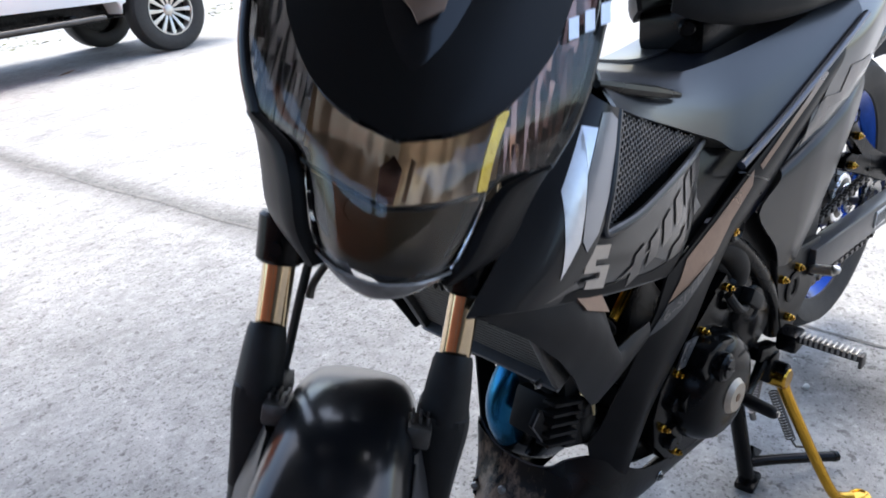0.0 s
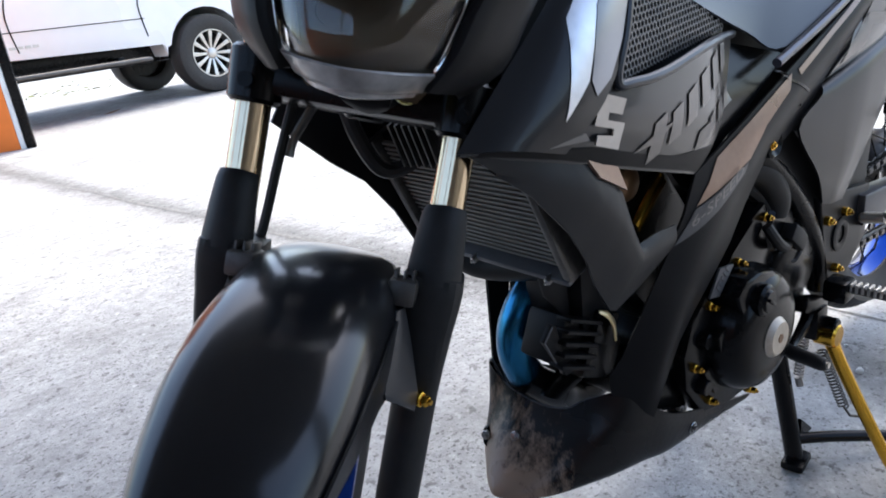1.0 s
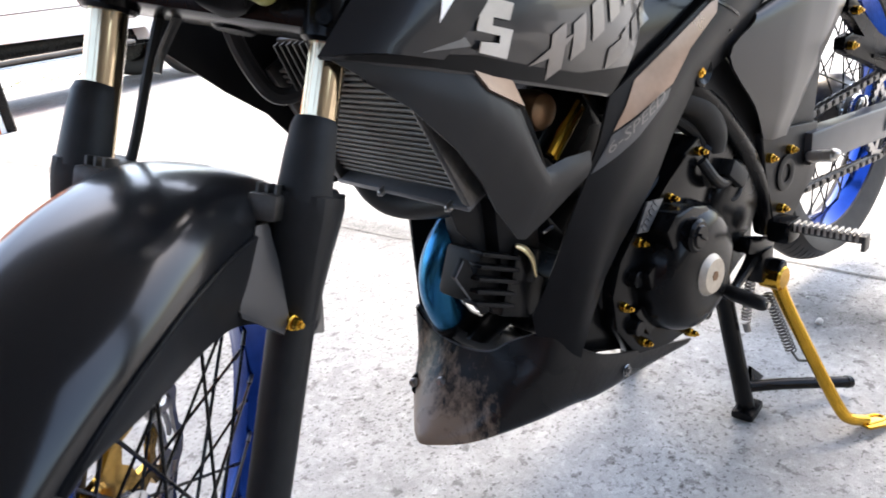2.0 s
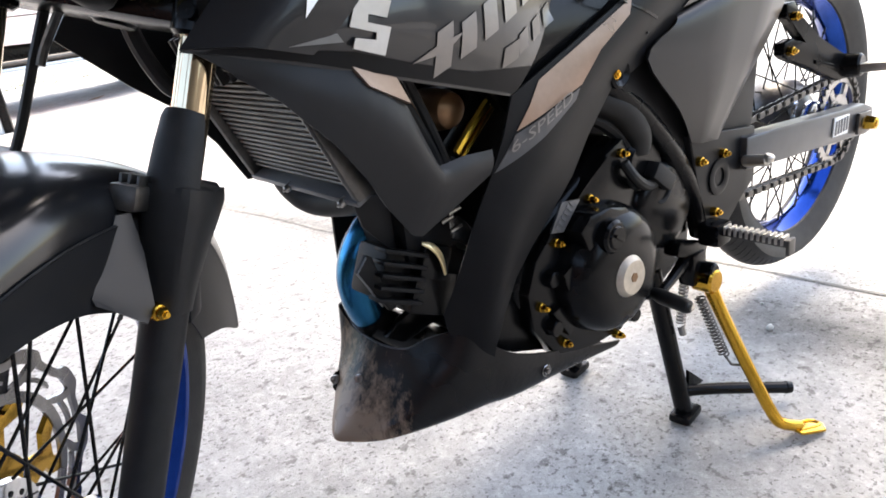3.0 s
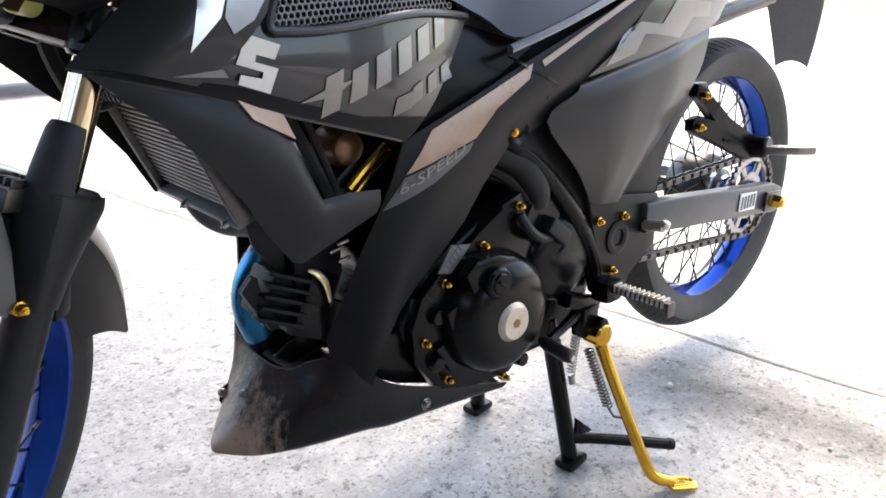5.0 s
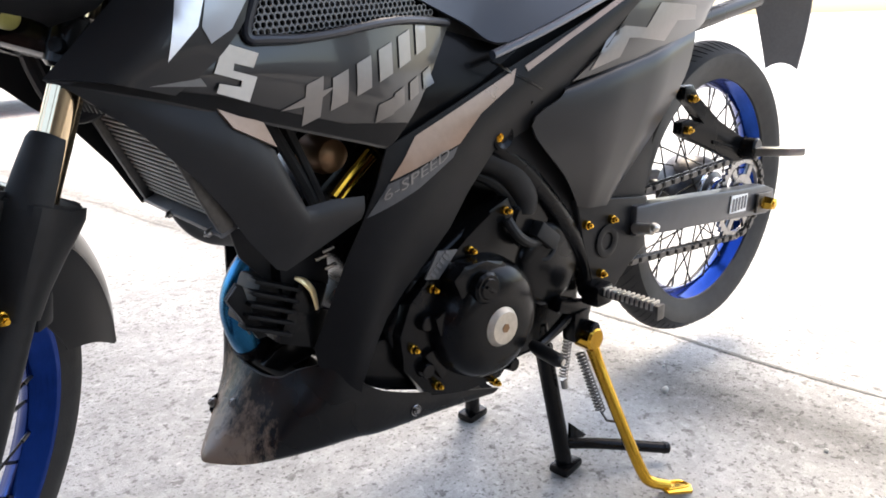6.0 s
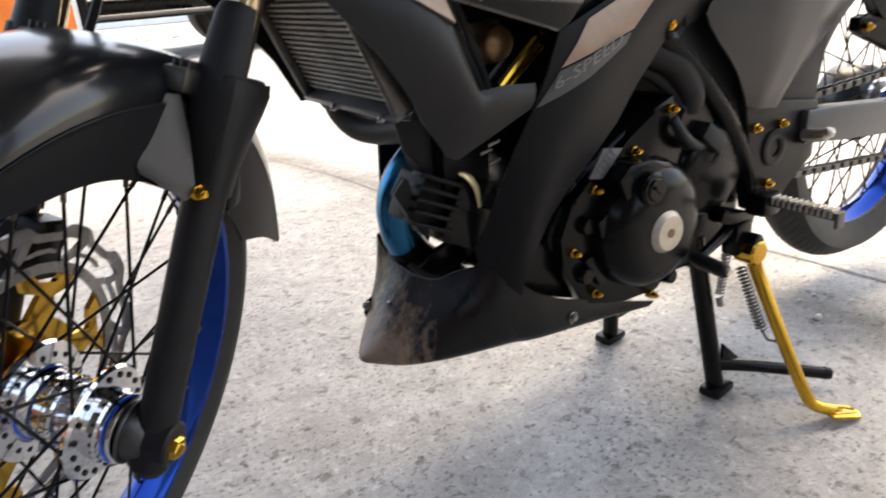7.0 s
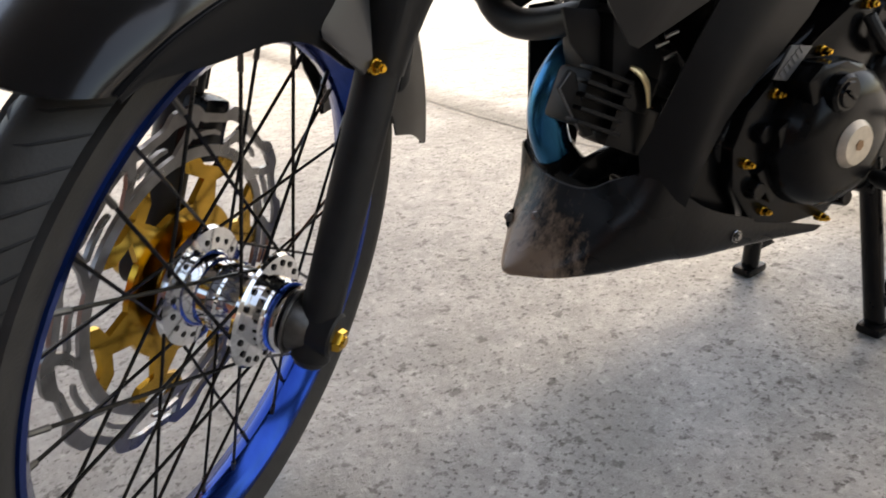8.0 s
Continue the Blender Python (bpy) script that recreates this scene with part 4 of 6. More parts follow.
def grille(mir):
    """A fine honeycomb that fills the scoop."""
    o, top, tip = Vector((0.301, -0.1335, 0.632)), Vector((0.331, -0.126, 0.720)), Vector((0.512, -0.099, 0.646))
    ux = (tip - o).normalized()
    up = top - o
    up = (up - ux * up.dot(ux)).normalized()
    nrm = ux.cross(up).normalized()
    if nrm.y > 0:
        nrm = -nrm
    tx, ty, L = (top - o).dot(ux), (top - o).dot(up), (tip - o).length
    bm = bmesh.new()
    a = 0.0036
    for j in range(26):
        for i in range(44):
            cx = i * a * 1.75 + (0.5 * a * 1.75 if j % 2 else 0) + 0.002
            cy = j * a * 1.5 + 0.002
            if cx < tx * cy / ty or cy > ty * (L - cx) / (L - tx) + 0.004 or cy > ty:
                continue
            vo, vi, vb = [], [], []
            for k in range(6):
                t = math.pi / 6 + k * math.pi / 3
                q = ux * math.cos(t) + up * math.sin(t)
                c = o + ux * cx + up * cy
                for lst, rr, z in ((vo, a * 1.02, 0), (vi, a * 0.74, 0), (vb, a * 0.74, -0.003)):
                    p = c + q * rr + nrm * z
                    lst.append(bm.verts.new((p.x, -p.y if mir else p.y, p.z)))
            bridge(bm, vo, vi)
            bridge(bm, vi, vb)
    part("grille", bm, M_GREYFIN, cowl[1 if mir else 0], "honeycomb air grille")


grille(False)
grille(True)

# cover over the tank, and the dark panel between scoop and leg shield
tank = both("tank_cover", [
    [(0.330, -0.125, 0.730), (0.388, -0.108, 0.706), (0.460, -0.100, 0.677), (0.552, -0.104, 0.638), (0.606, -0.119, 0.616), (0.76, -0.122, 0.662), (0.92, -0.121, 0.714)],
    [(0.360, -0.092, 0.738), (0.430, -0.082, 0.716), (0.500, -0.086, 0.690), (0.580, -0.094, 0.668), (0.660, -0.101, 0.672), (0.78, -0.106, 0.694), (0.93, -0.108, 0.732)],
    [(0.400, -0.058, 0.742), (0.460, -0.056, 0.725), (0.530, -0.060, 0.710), (0.600, -0.066, 0.708), (0.680, -0.074, 0.712), (0.80, -0.085, 0.724), (0.94, -0.09, 0.748)],
    [(0.420, 0.0, 0.744), (0.480, 0.0, 0.730), (0.550, 0.0, 0.716), (0.620, 0.0, 0.712), (0.70, 0.0, 0.716), (0.82, 0.0, 0.73), (0.95, 0.0, 0.752)]], M_COWLTOP, "blue-grey painted tank cover", nu=5, nv=4, sv=False)
for mir in (False, True):
    bm = bmesh.new()
    tube(bm, [(x, -y if mir else y, z) for x, y, z in ((0.350, -0.092, 0.742), (0.395, -0.091, 0.728), (0.450, -0.090, 0.712), (0.500, -0.088, 0.697))], [0.004, 0.006, 0.006, 0.003], 8, 4)
    part("edge_trim", bm, M_BLACK, tank[1 if mir else 0])
    bm = bmesh.new()
    tube(bm, [(x, -y if mir else y, z) for x, y, z in ((0.575, -0.1250, 0.604), (0.66, -0.1265, 0.6285), (0.76, -0.1275, 0.662), (0.86, -0.1270, 0.6955), (0.92, -0.125, 0.7145))], 0.0050, 10, 4)
    part("edge_strip", bm, M_EDGE, tank[1 if mir else 0], "pale blue-grey edge strip")
both("inner_panel", [[(0.435, -0.108, 0.530), (0.48, -0.108, 0.575), (0.535, -0.086, 0.630)], [(0.46, -0.108, 0.524), (0.55, -0.108, 0.565), (0.63, -0.104, 0.605)]], M_BLACK, nu=4, nv=3)

bm = bmesh.new()
prism(bm, [(0.415, -0.100, 0.545), (0.455, -0.100, 0.500), (0.52, -0.100, 0.545), (0.46, -0.100, 0.575)], (0, 0.01, 0), 0.002)
part("inner_gusset", bm, M_BLACK, cowl[0])
# long diagonal leg shield: from tail to belly
shield = both("leg_shield", [
    [(0.860, -0.122, 0.688), (0.740, -0.124, 0.640), (0.613, -0.122, 0.593), (0.520, -0.121, 0.556), (0.436, -0.118, 0.523), (0.424, -0.114, 0.486), (0.411, -0.106, 0.451), (0.394, -0.098, 0.415), (0.382, -0.086, 0.374), (0.374, -0.074, 0.340), (0.369, -0.060, 0.312), (0.372, -0.060, 0.290)],
    [(0.850, -0.127, 0.668), (0.748, -0.129, 0.624), (0.640, -0.127, 0.572), (0.560, -0.126, 0.535), (0.490, -0.124, 0.488), (0.466, -0.121, 0.452), (0.442, -0.117, 0.418), (0.422, -0.112, 0.384), (0.408, -0.105, 0.346), (0.398, -0.097, 0.314), (0.392, -0.086, 0.285), (0.390, -0.080, 0.262)],
    [(0.820, -0.116, 0.610), (0.760, -0.116, 0.590), (0.655, -0.112, 0.520), (0.592, -0.110, 0.500), (0.552, -0.108, 0.458), (0.526, -0.106, 0.422), (0.494, -0.104, 0.392), (0.462, -0.102, 0.364), (0.438, -0.100, 0.338), (0.420, -0.097, 0.304), (0.406, -0.092, 0.266), (0.405, -0.086, 0.245)]], M_SATIN, "satin black diagonal leg shield with bronze stripe", nu=3, nv=5, su=False)

# belly pan: one shell from the left flank round a blunt nose to the right flank, open below
def belly():
    def flank(x, zt, wt, zb, wb, sd):
        return [(x, sd * wt, zt), (x - 0.004, sd * wt * 0.99, zb + (zt - zb) * 0.6), (x - 0.008, sd * (wb + (wt - wb) * 0.75), zb + (zt - zb) * 0.22),
                (x - 0.012, sd * wb, zb + 0.004), (x - 0.012, sd * (wb - 0.008), zb)]

    rows = [flank(0.615, 0.182, 0.088, 0.174, 0.064, -1), flank(0.52, 0.214, 0.091, 0.180, 0.062, -1), flank(0.445, 0.243, 0.092, 0.182, 0.060, -1), flank(0.412, 0.264, 0.088, 0.184, 0.056, -1),
            [(0.386, -0.072, 0.292), (0.378, -0.078, 0.246), (0.366, -0.070, 0.204), (0.356, -0.050, 0.188), (0.356, -0.040, 0.184)],
            [(0.362, -0.036, 0.279), (0.350, -0.056, 0.244), (0.336, -0.054, 0.206), (0.324, -0.040, 0.188), (0.326, -0.026, 0.184)],
            [(0.3465, -0.020, 0.269), (0.334, -0.030, 0.240), (0.312, -0.033, 0.206), (0.294, -0.024, 0.188), (0.298, -0.012, 0.184)],
            [(0.337, 0.004, 0.267), (0.321, 0.000, 0.240), (0.292, -0.004, 0.208), (0.271, 0.000, 0.189), (0.276, 0.006, 0.184)],
            [(0.332, 0.034, 0.271), (0.315, 0.032, 0.243), (0.287, 0.028, 0.208), (0.264, 0.022, 0.187), (0.271, 0.022, 0.182)],
            [(0.331, 0.060, 0.280), (0.318, 0.062, 0.245), (0.297, 0.060, 0.212), (0.280, 0.046, 0.190), (0.286, 0.038, 0.184)],
            [(0.336, 0.084, 0.300), (0.330, 0.082, 0.250), (0.316, 0.076, 0.212), (0.305, 0.058, 0.190), (0.308, 0.048, 0.184)],
            flank(0.40, 0.262, 0.094, 0.184, 0.056, 1), flank(0.52, 0.200, 0.091, 0.180, 0.062, 1), flank(0.615, 0.180, 0.088, 0.174, 0.064, 1)]
    bm = bmesh.new()
    sheet(bm, rows, 5, 5, 0.0025)
    b = part("belly_pan", bm, M_SCUFF, bike, "black belly pan with a scraped brown nose")
    # bare pale lip round the pipe's opening
    bm = bmesh.new()
    tube(bm, [(x, y, z + 0.0005) for x, y, z in [r[0] for r in rows[4:11]]], 0.0016, 8, 4)
    part("rim_lip", bm, M_GREYFIN, b, "worn pale lip of the opening")
    # chipped corner where the halves are clamped
    bm = bmesh.new()
    prism(bm, [(0.294, 0.056, 0.205), (0.293, 0.066, 0.214), (0.299, 0.071, 0.226), (0.305, 0.068, 0.230), (0.302, 0.060, 0.221)], (0.006, 0.004, 0), 0.001)
    part("clamp_tab", bm, M_BLACK, b, "chipped black clamp tab")
    bolt("screw", (0.3075, 0.026, 0.2335), (-0.85, -0.2, 0.35), b, 0.0050, M_STEEL, "steel screw", 0.004)
    bolt("screw", (0.2985, 0.066, 0.222), (-0.8, -0.3, 0.3), b, 0.0045, M_STEEL, "steel screw", 0.004)
    bolt("screw", (0.475, -0.093, 0.208), (0, -1, 0), b, 0.0065, M_STEEL, "steel screw", 0.004)
    # front edge of the right flank, above the nose
    bm = bmesh.new()
    sheet(bm, [[(0.336, 0.084, 0.292), (0.344, 0.091, 0.35), (0.354, 0.100, 0.44)], [(0.375, 0.094, 0.28), (0.385, 0.100, 0.35), (0.40, 0.106, 0.44)]], 4, 3, 0.003)
    part("flank_edge", bm, M_SATIN, b)
    return b


belly()

# radiator shroud wing
wing = both("radiator_wing", [
    [(0.160, -0.110, 0.604), (0.215, -0.119, 0.590), (0.264, -0.123, 0.577), (0.296, -0.123, 0.556), (0.312, -0.122, 0.538), (0.336, -0.117, 0.489), (0.340, -0.116, 0.480), (0.372, -0.114, 0.482), (0.409, -0.111, 0.479)],
    [(0.182, -0.113, 0.588), (0.226, -0.124, 0.570), (0.268, -0.130, 0.548), (0.292, -0.130, 0.524), (0.310, -0.128, 0.504), (0.332, -0.123, 0.474), (0.342, -0.121, 0.466), (0.374, -0.118, 0.468), (0.407, -0.113, 0.467)],
    [(0.174, -0.109, 0.593), (0.208, -0.120, 0.564), (0.243, -0.124, 0.525), (0.268, -0.119, 0.491), (0.286, -0.112, 0.462), (0.312, -0.106, 0.428), (0.322, -0.105, 0.424), (0.354, -0.109, 0.438), (0.404, -0.110, 0.458)]], M_MATTE, "matte dark angular radiator wing", nu=3, nv=4, su=False)
both("wing_tab", [[(0.264, -0.1245, 0.5795), (0.303, -0.1225, 0.567)], [(0.276, -0.1275, 0.561), (0.314, -0.1245, 0.541)]], M_BRONZEDECAL, nu=3, nv=3, thick=0.004)


def front_inner():
    """What lies between the cowls behind the steering stem."""
    bm = bmesh.new()
    prism(bm, [(x, 0.108, z) for x, z in ((0.128, 0.622), (0.180, 0.573), (0.216, 0.546), (0.245, 0.506), (0.268, 0.462), (0.30, 0.462), (0.31, 0.64), (0.16, 0.665))], (0, -0.004, 0), 0.001)
    part("inner_cowl", bm, M_SATIN, bike, "black inner cowl panel")
    bm = bmesh.new()
    sheet(bm, [[(0.315, -0.105, 0.70), (0.290, 0.0, 0.70), (0.315, 0.105, 0.70)], [(0.315, -0.105, 0.62), (0.275, 0.0, 0.62), (0.315, 0.105, 0.62)], [(0.310, -0.10, 0.565), (0.290, 0.0, 0.565), (0.310, 0.10, 0.565)]], 5, 4, 0.003)
    part("stem_cover", bm, M_RUBBERY, bike, "black cover behind the steering stem")
    bm = bmesh.new()
    block(bm, pose(0.222, 0.012, 0.596, 0, -20, 10), (0.022, 0.050, 0.046), 0.003)
    reg = part("rectifier", bm, M_DARKSTEEL, bike, "finned grey rectifier box")
    for k in range(6):
        bm = bmesh.new()
        block(bm, pose(0.222, 0.012, 0.596, 0, -20, 10) @ Matrix.Translation((-0.014, -0.020 + 0.008 * k, 0)), (0.008, 0.0022, 0.042), 0.0005)
        part("fin", bm, M_DARKSTEEL, reg)
    bm = bmesh.new()
    tube(bm, [(0.175, 0.060, 0.650), (0.180, 0.058, 0.61), (0.192, 0.050, 0.575), (0.206, 0.044, 0.566), (0.222, 0.034, 0.572), (0.240, 0.026, 0.590)], 0.0075, 10, 5)
    part("hose", bm, M_RUBBERY, bike)


front_inner()


def radiator():
    bm = bmesh.new()
    m = pose(0.2565, -0.006, 0.535, 0, -24, 0)
    block(bm, m @ Matrix.Translation((0.003, 0, 0)), (0.016, 0.194, 0.128), 0.004)
    body = part("radiator", bm, M_BLACK, bike, "black finned radiator behind the front wheel")
    bm = bmesh.new()
    block(bm, Matrix.Identity(4), (0.006, 0.178, 0.0031), 0.0006, 1)
    fin = link_mesh("fin", bm, M_RADIATOR)
    mesh = fin.data
    bpy.data.objects.remove(fin)
    for k in range(21):
        piece("fin", mesh, m @ Matrix.Translation((-0.0068, 0, -0.0555 + 0.0056 * k)), body)
    # pleated cooling strip between the tubes
    bm = bmesh.new()
    for k in range(20):
        z = -0.0527 + 0.0056 * k
        for i in range(58):
            y = -0.087 + 0.003 * i
            q = [m @ Vector((-0.0062, y + dy, z + dz)) for dy, dz in ((0, -0.0012), (0.0006, -0.0012), (0.0021, 0.0012), (0.0015, 0.0012))]
            bm.faces.new([bm.verts.new(p) for p in q])
    part("core", bm, M_RADIATOR, body)
    for y in (-0.094, 0.094):
        bm = bmesh.new()
        block(bm, m @ Matrix.Translation((-0.004, y, 0)), (0.028, 0.010, 0.130), 0.004)
        part("tank", bm, M_DARKSTEEL, body, "dark grey end tank")
    bm = bmesh.new()
    block(bm, m @ Matrix.Translation((-0.006, 0, -0.066)), (0.026, 0.192, 0.006), 0.002)
    part("lower_rail", bm, M_GREYFIN, body, "grey metal lower rail")
    for y in (-0.074, 0.02):
        bolt("rail_screw", m @ Vector((-0.0205, y, -0.066)), m.to_3x3() @ Vector((-1, 0, 0)), body, 0.003, M_STEEL, "steel screw", 0.003)
    bm = bmesh.new()
    tube(bm, [(0.325, 0.110, 0.482), (0.310, 0.106, 0.458), (0.316, 0.090, 0.435), (0.326, 0.062, 0.427), (0.336, 0.02, 0.432), (0.342, -0.02, 0.442)], 0.0155, 16, 6)
    part("hose", bm, M_RUBBERY, body)


radiator()


def exhaust():
    bm = bmesh.new()
    tube(bm, [(0.430, 0.030, 0.424), (0.392, 0.032, 0.412), (0.361, 0.035, 0.392), (0.341, 0.037, 0.368), (0.3335, 0.039, 0.345), (0.3345, 0.040, 0.322), (0.342, 0.041, 0.298), (0.3535, 0.042, 0.280)], 0.0208, 24, 8)
    p = part("exhaust_header", bm, M_HEADER, bike, "blued titanium exhaust header", 70)
    bm = bmesh.new()
    tube(bm, [(0.3425, 0.0411, 0.297), (0.3530, 0.0420, 0.281), (0.372, 0.0435, 0.262), (0.398, 0.046, 0.240), (0.43, 0.055, 0.216), (0.50, 0.065, 0.200), (0.62, 0.09, 0.215), (0.85, 0.12, 0.25), (1.0, 0.13, 0.29)], 0.0222, 18, 6)
    part("down_pipe", bm, M_BLACK, p)
    bm = bmesh.new()
    tube(bm, [(0.98, 0.13, 0.285), (1.03, 0.135, 0.295), (1.10, 0.138, 0.31), (1.18, 0.14, 0.325)], [0.03, 0.042, 0.045, 0.040], 18, 4)
    part("silencer", bm, M_BLACK, p)


exhaust()


def engine():
    bm = bmesh.new()
    # crankcase
    out = [(0.455, 0.285), (0.53, 0.228), (0.60, 0.200), (0.70, 0.20), (0.79, 0.24), (0.80, 0.34), (0.76, 0.40), (0.66, 0.43), (0.58, 0.41), (0.49, 0.365), (0.45, 0.31)]
    prism(bm, [(x, -0.080, z) for x, z in out], (0, 0.16, 0), 0.012, 3)
    prism(bm, [(0.418, -0.074, 0.300), (0.420, -0.074, 0.252), (0.450, -0.074, 0.234), (0.505, -0.074, 0.213), (0.56, -0.074, 0.205), (0.56, -0.074, 0.30)], (0, 0.13, 0), 0.006)
    e = part("engine", bm, M_BLACK, bike, "black engine with gold bolts")
    # left cover
    bm = bmesh.new()
    m = Matrix.Translation((0.577, 0, 0.299))
    lathe(bm, [(0.0, -0.1385), (0.020, -0.1385), (0.042, -0.1372), (0.056, -0.1335), (0.066, -0.127), (0.0725, -0.117), (0.0755, -0.106), (0.077, -0.096), (0.078, -0.075)], m, 56)
    prism(bm, [(0.512, -0.098, 0.366), (0.530, -0.098, 0.380), (0.562, -0.098, 0.378), (0.590, -0.098, 0.372), (0.606, -0.098, 0.355), (0.580, -0.098, 0.330), (0.552, -0.098, 0.318), (0.528, -0.098, 0.330)], (0, -0.028, 0), 0.006, 2)
    prism(bm, [(0.494, -0.094, 0.322), (0.512, -0.094, 0.330), (0.524, -0.094, 0.318), (0.520, -0.094, 0.300), (0.500, -0.094, 0.300)], (0, -0.020, 0), 0.003)
    prism(bm, [(0.486, -0.094, 0.276), (0.500, -0.094, 0.280), (0.520, -0.094, 0.246), (0.510, -0.094, 0.238)], (0, -0.008, 0), 0.002)
    part("stator_cover", bm, M_BLACK, e, "round black stator cover")
    bm = bmesh.new()
    out = [(0.458, 0.305), (0.462, 0.262), (0.498, 0.214), (0.56, 0.200), (0.615, 0.198), (0.655, 0.232), (0.674, 0.29), (0.664, 0.345), (0.648, 0.40), (0.632, 0.436), (0.600, 0.425), (0.565, 0.396), (0.500, 0.362), (0.474, 0.34)]
    prism(bm, [(x, -0.094, z) for x, z in out], (0, 0.03, 0), 0.004, 2)
    part("crankcase_cover", bm, M_BLACK, e)
    bm = bmesh.new()
    cyl(bm, (0.574, -0.136, 0.297), (0.574, -0.1445, 0.297), 0.0245, 0.0215, 36, 0.002)
    cap = part("inspection_cap", bm, M_CAP, e, "dull aluminium inspection cap")
    bm = bmesh.new()
    cyl(bm, (0.574, -0.1435, 0.297), (0.574, -0.1452, 0.297), 0.0058, seg=6)
    part("socket", bm, M_COPPER, cap, "rusty hexagon socket")
    bm = bmesh.new()
    cyl(bm, (0.553, -0.10, 0.350), (0.553, -0.139, 0.350), 0.021, 0.019, 28, 0.003)
    cyl(bm, (0.553, -0.137, 0.350), (0.553, -0.1415, 0.350), 0.0135, 0.0125, 28, 0.001)
    block(bm, pose(0.553, -0.1425, 0.350, 0, 35, 0), (0.016, 0.003, 0.0035), 0.0008)
    part("filler_plug", bm, M_BLACK, e)
    # rear sprocket cover and clutch housing
    bm = bmesh.new()
    lathe(bm, [(0.0, -0.105), (0.045, -0.105), (0.056, -0.100), (0.062, -0.09), (0.062, -0.07)], Matrix.Translation((0.705, 0, 0.335)), 40)
    lathe(bm, [(0.0, -0.098), (0.030, -0.098), (0.036, -0.092), (0.036, -0.07)], Matrix.Translation((0.668, 0, 0.395)), 32)
    part("sprocket_cover", bm, M_BLACK, e)
    for x, z in ((0.622, 0.421), (0.563, 0.384), (0.504, 0.352), (0.473, 0.288), (0.506, 0.230), (0.602, 0.198)):
        bolt("case_bolt", (x, -0.097, z), (0, -1, 0), e, 0.0046, length=0.009)
    for x, z in ((0.490, 0.316), (0.488, 0.258), (0.63, 0.215)):
        bm = bmesh.new()
        cyl(bm, (x, -0.085, z), (x, -0.106, z), 0.012, 0.009, 12, 0.001)
        part("boss", bm, M_BLACK, e)
    # sticker plate on the case
    bm = bmesh.new()
    prism(bm, [(0.4865, -0.1035, 0.3700), (0.5065, -0.1035, 0.3985), (0.5360, -0.1035, 0.3935), (0.5060, -0.1035, 0.3655)], (0, -0.003, 0), 0.0008)
    pl = part("label_plate", bm, M_DARKDECAL, e, "grey label with unreadable print")
    bm = bmesh.new()
    for k in range(6):
        block(bm, pose(0.4975 + 0.0046 * k, -0.1070, 0.3725 + 0.0042 * k, 0, -43, 0), (0.0034, 0.0008, 0.009), 0)
    part("print", bm, M_GREYFIN, pl)
    # cylinder and head, leaning forward, finned
    bm = bmesh.new()
    d = Vector((-0.62, 0, 0.785)).normalized()
    up = Vector((0.785, 0, 0.62))
    o = Vector((0.50, 0.0, 0.38))
    mm = Matrix(((d.x, 0, up.x, o.x), (d.y, 1, up.y, o.y), (d.z, 0, up.z, o.z), (0, 0, 0, 1)))
    block(bm, mm @ Matrix.Translation((0.07, 0, 0)), (0.16, 0.13, 0.12), 0.01)
    part("cylinder", bm, M_BLACK, e, "black finned cylinder")
    # copper-toned airbox part and gold bars seen through the opening
    bm = bmesh.new()
    lathe(bm, [(0.0, -0.066), (0.010, -0.066), (0.017, -0.062), (0.020, -0.052), (0.020, -0.02)], Matrix.Translation((0.410, 0, 0.512)), 32)
    part("horn", bm, M_COPPER, e, "copper-coloured horn disc")
    bm = bmesh.new()
    tube(bm, [(0.398, -0.075, 0.475), (0.415, -0.075, 0.490), (0.445, -0.075, 0.514)], 0.0045, 8, 4)
    tube(bm, [(0.404, -0.075, 0.468), (0.421, -0.075, 0.483), (0.451, -0.075, 0.507)], 0.0028, 8, 4)
    part("fuel_pipe", bm, M_GOLD, e, "gold metal pipe")
    bm = bmesh.new()
    tube(bm, [(0.335, -0.070, 0.56), (0.355, -0.072, 0.52), (0.372, -0.072, 0.485), (0.385, -0.07, 0.45)], 0.006, 8, 5)
    tube(bm, [(0.350, -0.074, 0.56), (0.366, -0.076, 0.52), (0.380, -0.075, 0.485), (0.395, -0.07, 0.45)], 0.0045, 8, 5)
    tube(bm, [(0.40, -0.06, 0.47), (0.41, -0.065, 0.455), (0.42, -0.06, 0.44)], 0.005, 8, 5)
    part("cable", bm, M_RUBBERY, e)
    # finned head cover in the lower opening
    bm = bmesh.new()
    hd = pose(0.326, -0.020, 0.370, 0, 25, 0)
    block(bm, hd @ Matrix.Translation((0.006, 0, -0.002)), (0.036, 0.050, 0.052), 0.006)
    block(bm, pose(0.372, -0.012, 0.408), (0.060, 0.08, 0.075), 0.01)
    fh = part("finned_head", bm, M_SATIN, bike, "finned black head cover")
    for k in range(5):
        bm = bmesh.new()
        block(bm, hd @ Matrix.Translation((-0.001 + 0.0012 * k, -0.034, 0.0235 - 0.0118 * k)), (0.054, 0.018, 0.0040), 0.0012)
        part("fin", bm, M_SATIN, fh)
    bm = bmesh.new()
    prism(bm, [(0.283, -0.052, 0.388), (0.296, -0.052, 0.402), (0.302, -0.052, 0.398), (0.306, -0.052, 0.372), (0.322, -0.052, 0.338), (0.312, -0.052, 0.338)], (0, 0.006, 0), 0.0012)
    part("side_plate", bm, M_SATIN, fh)
    bm = bmesh.new()
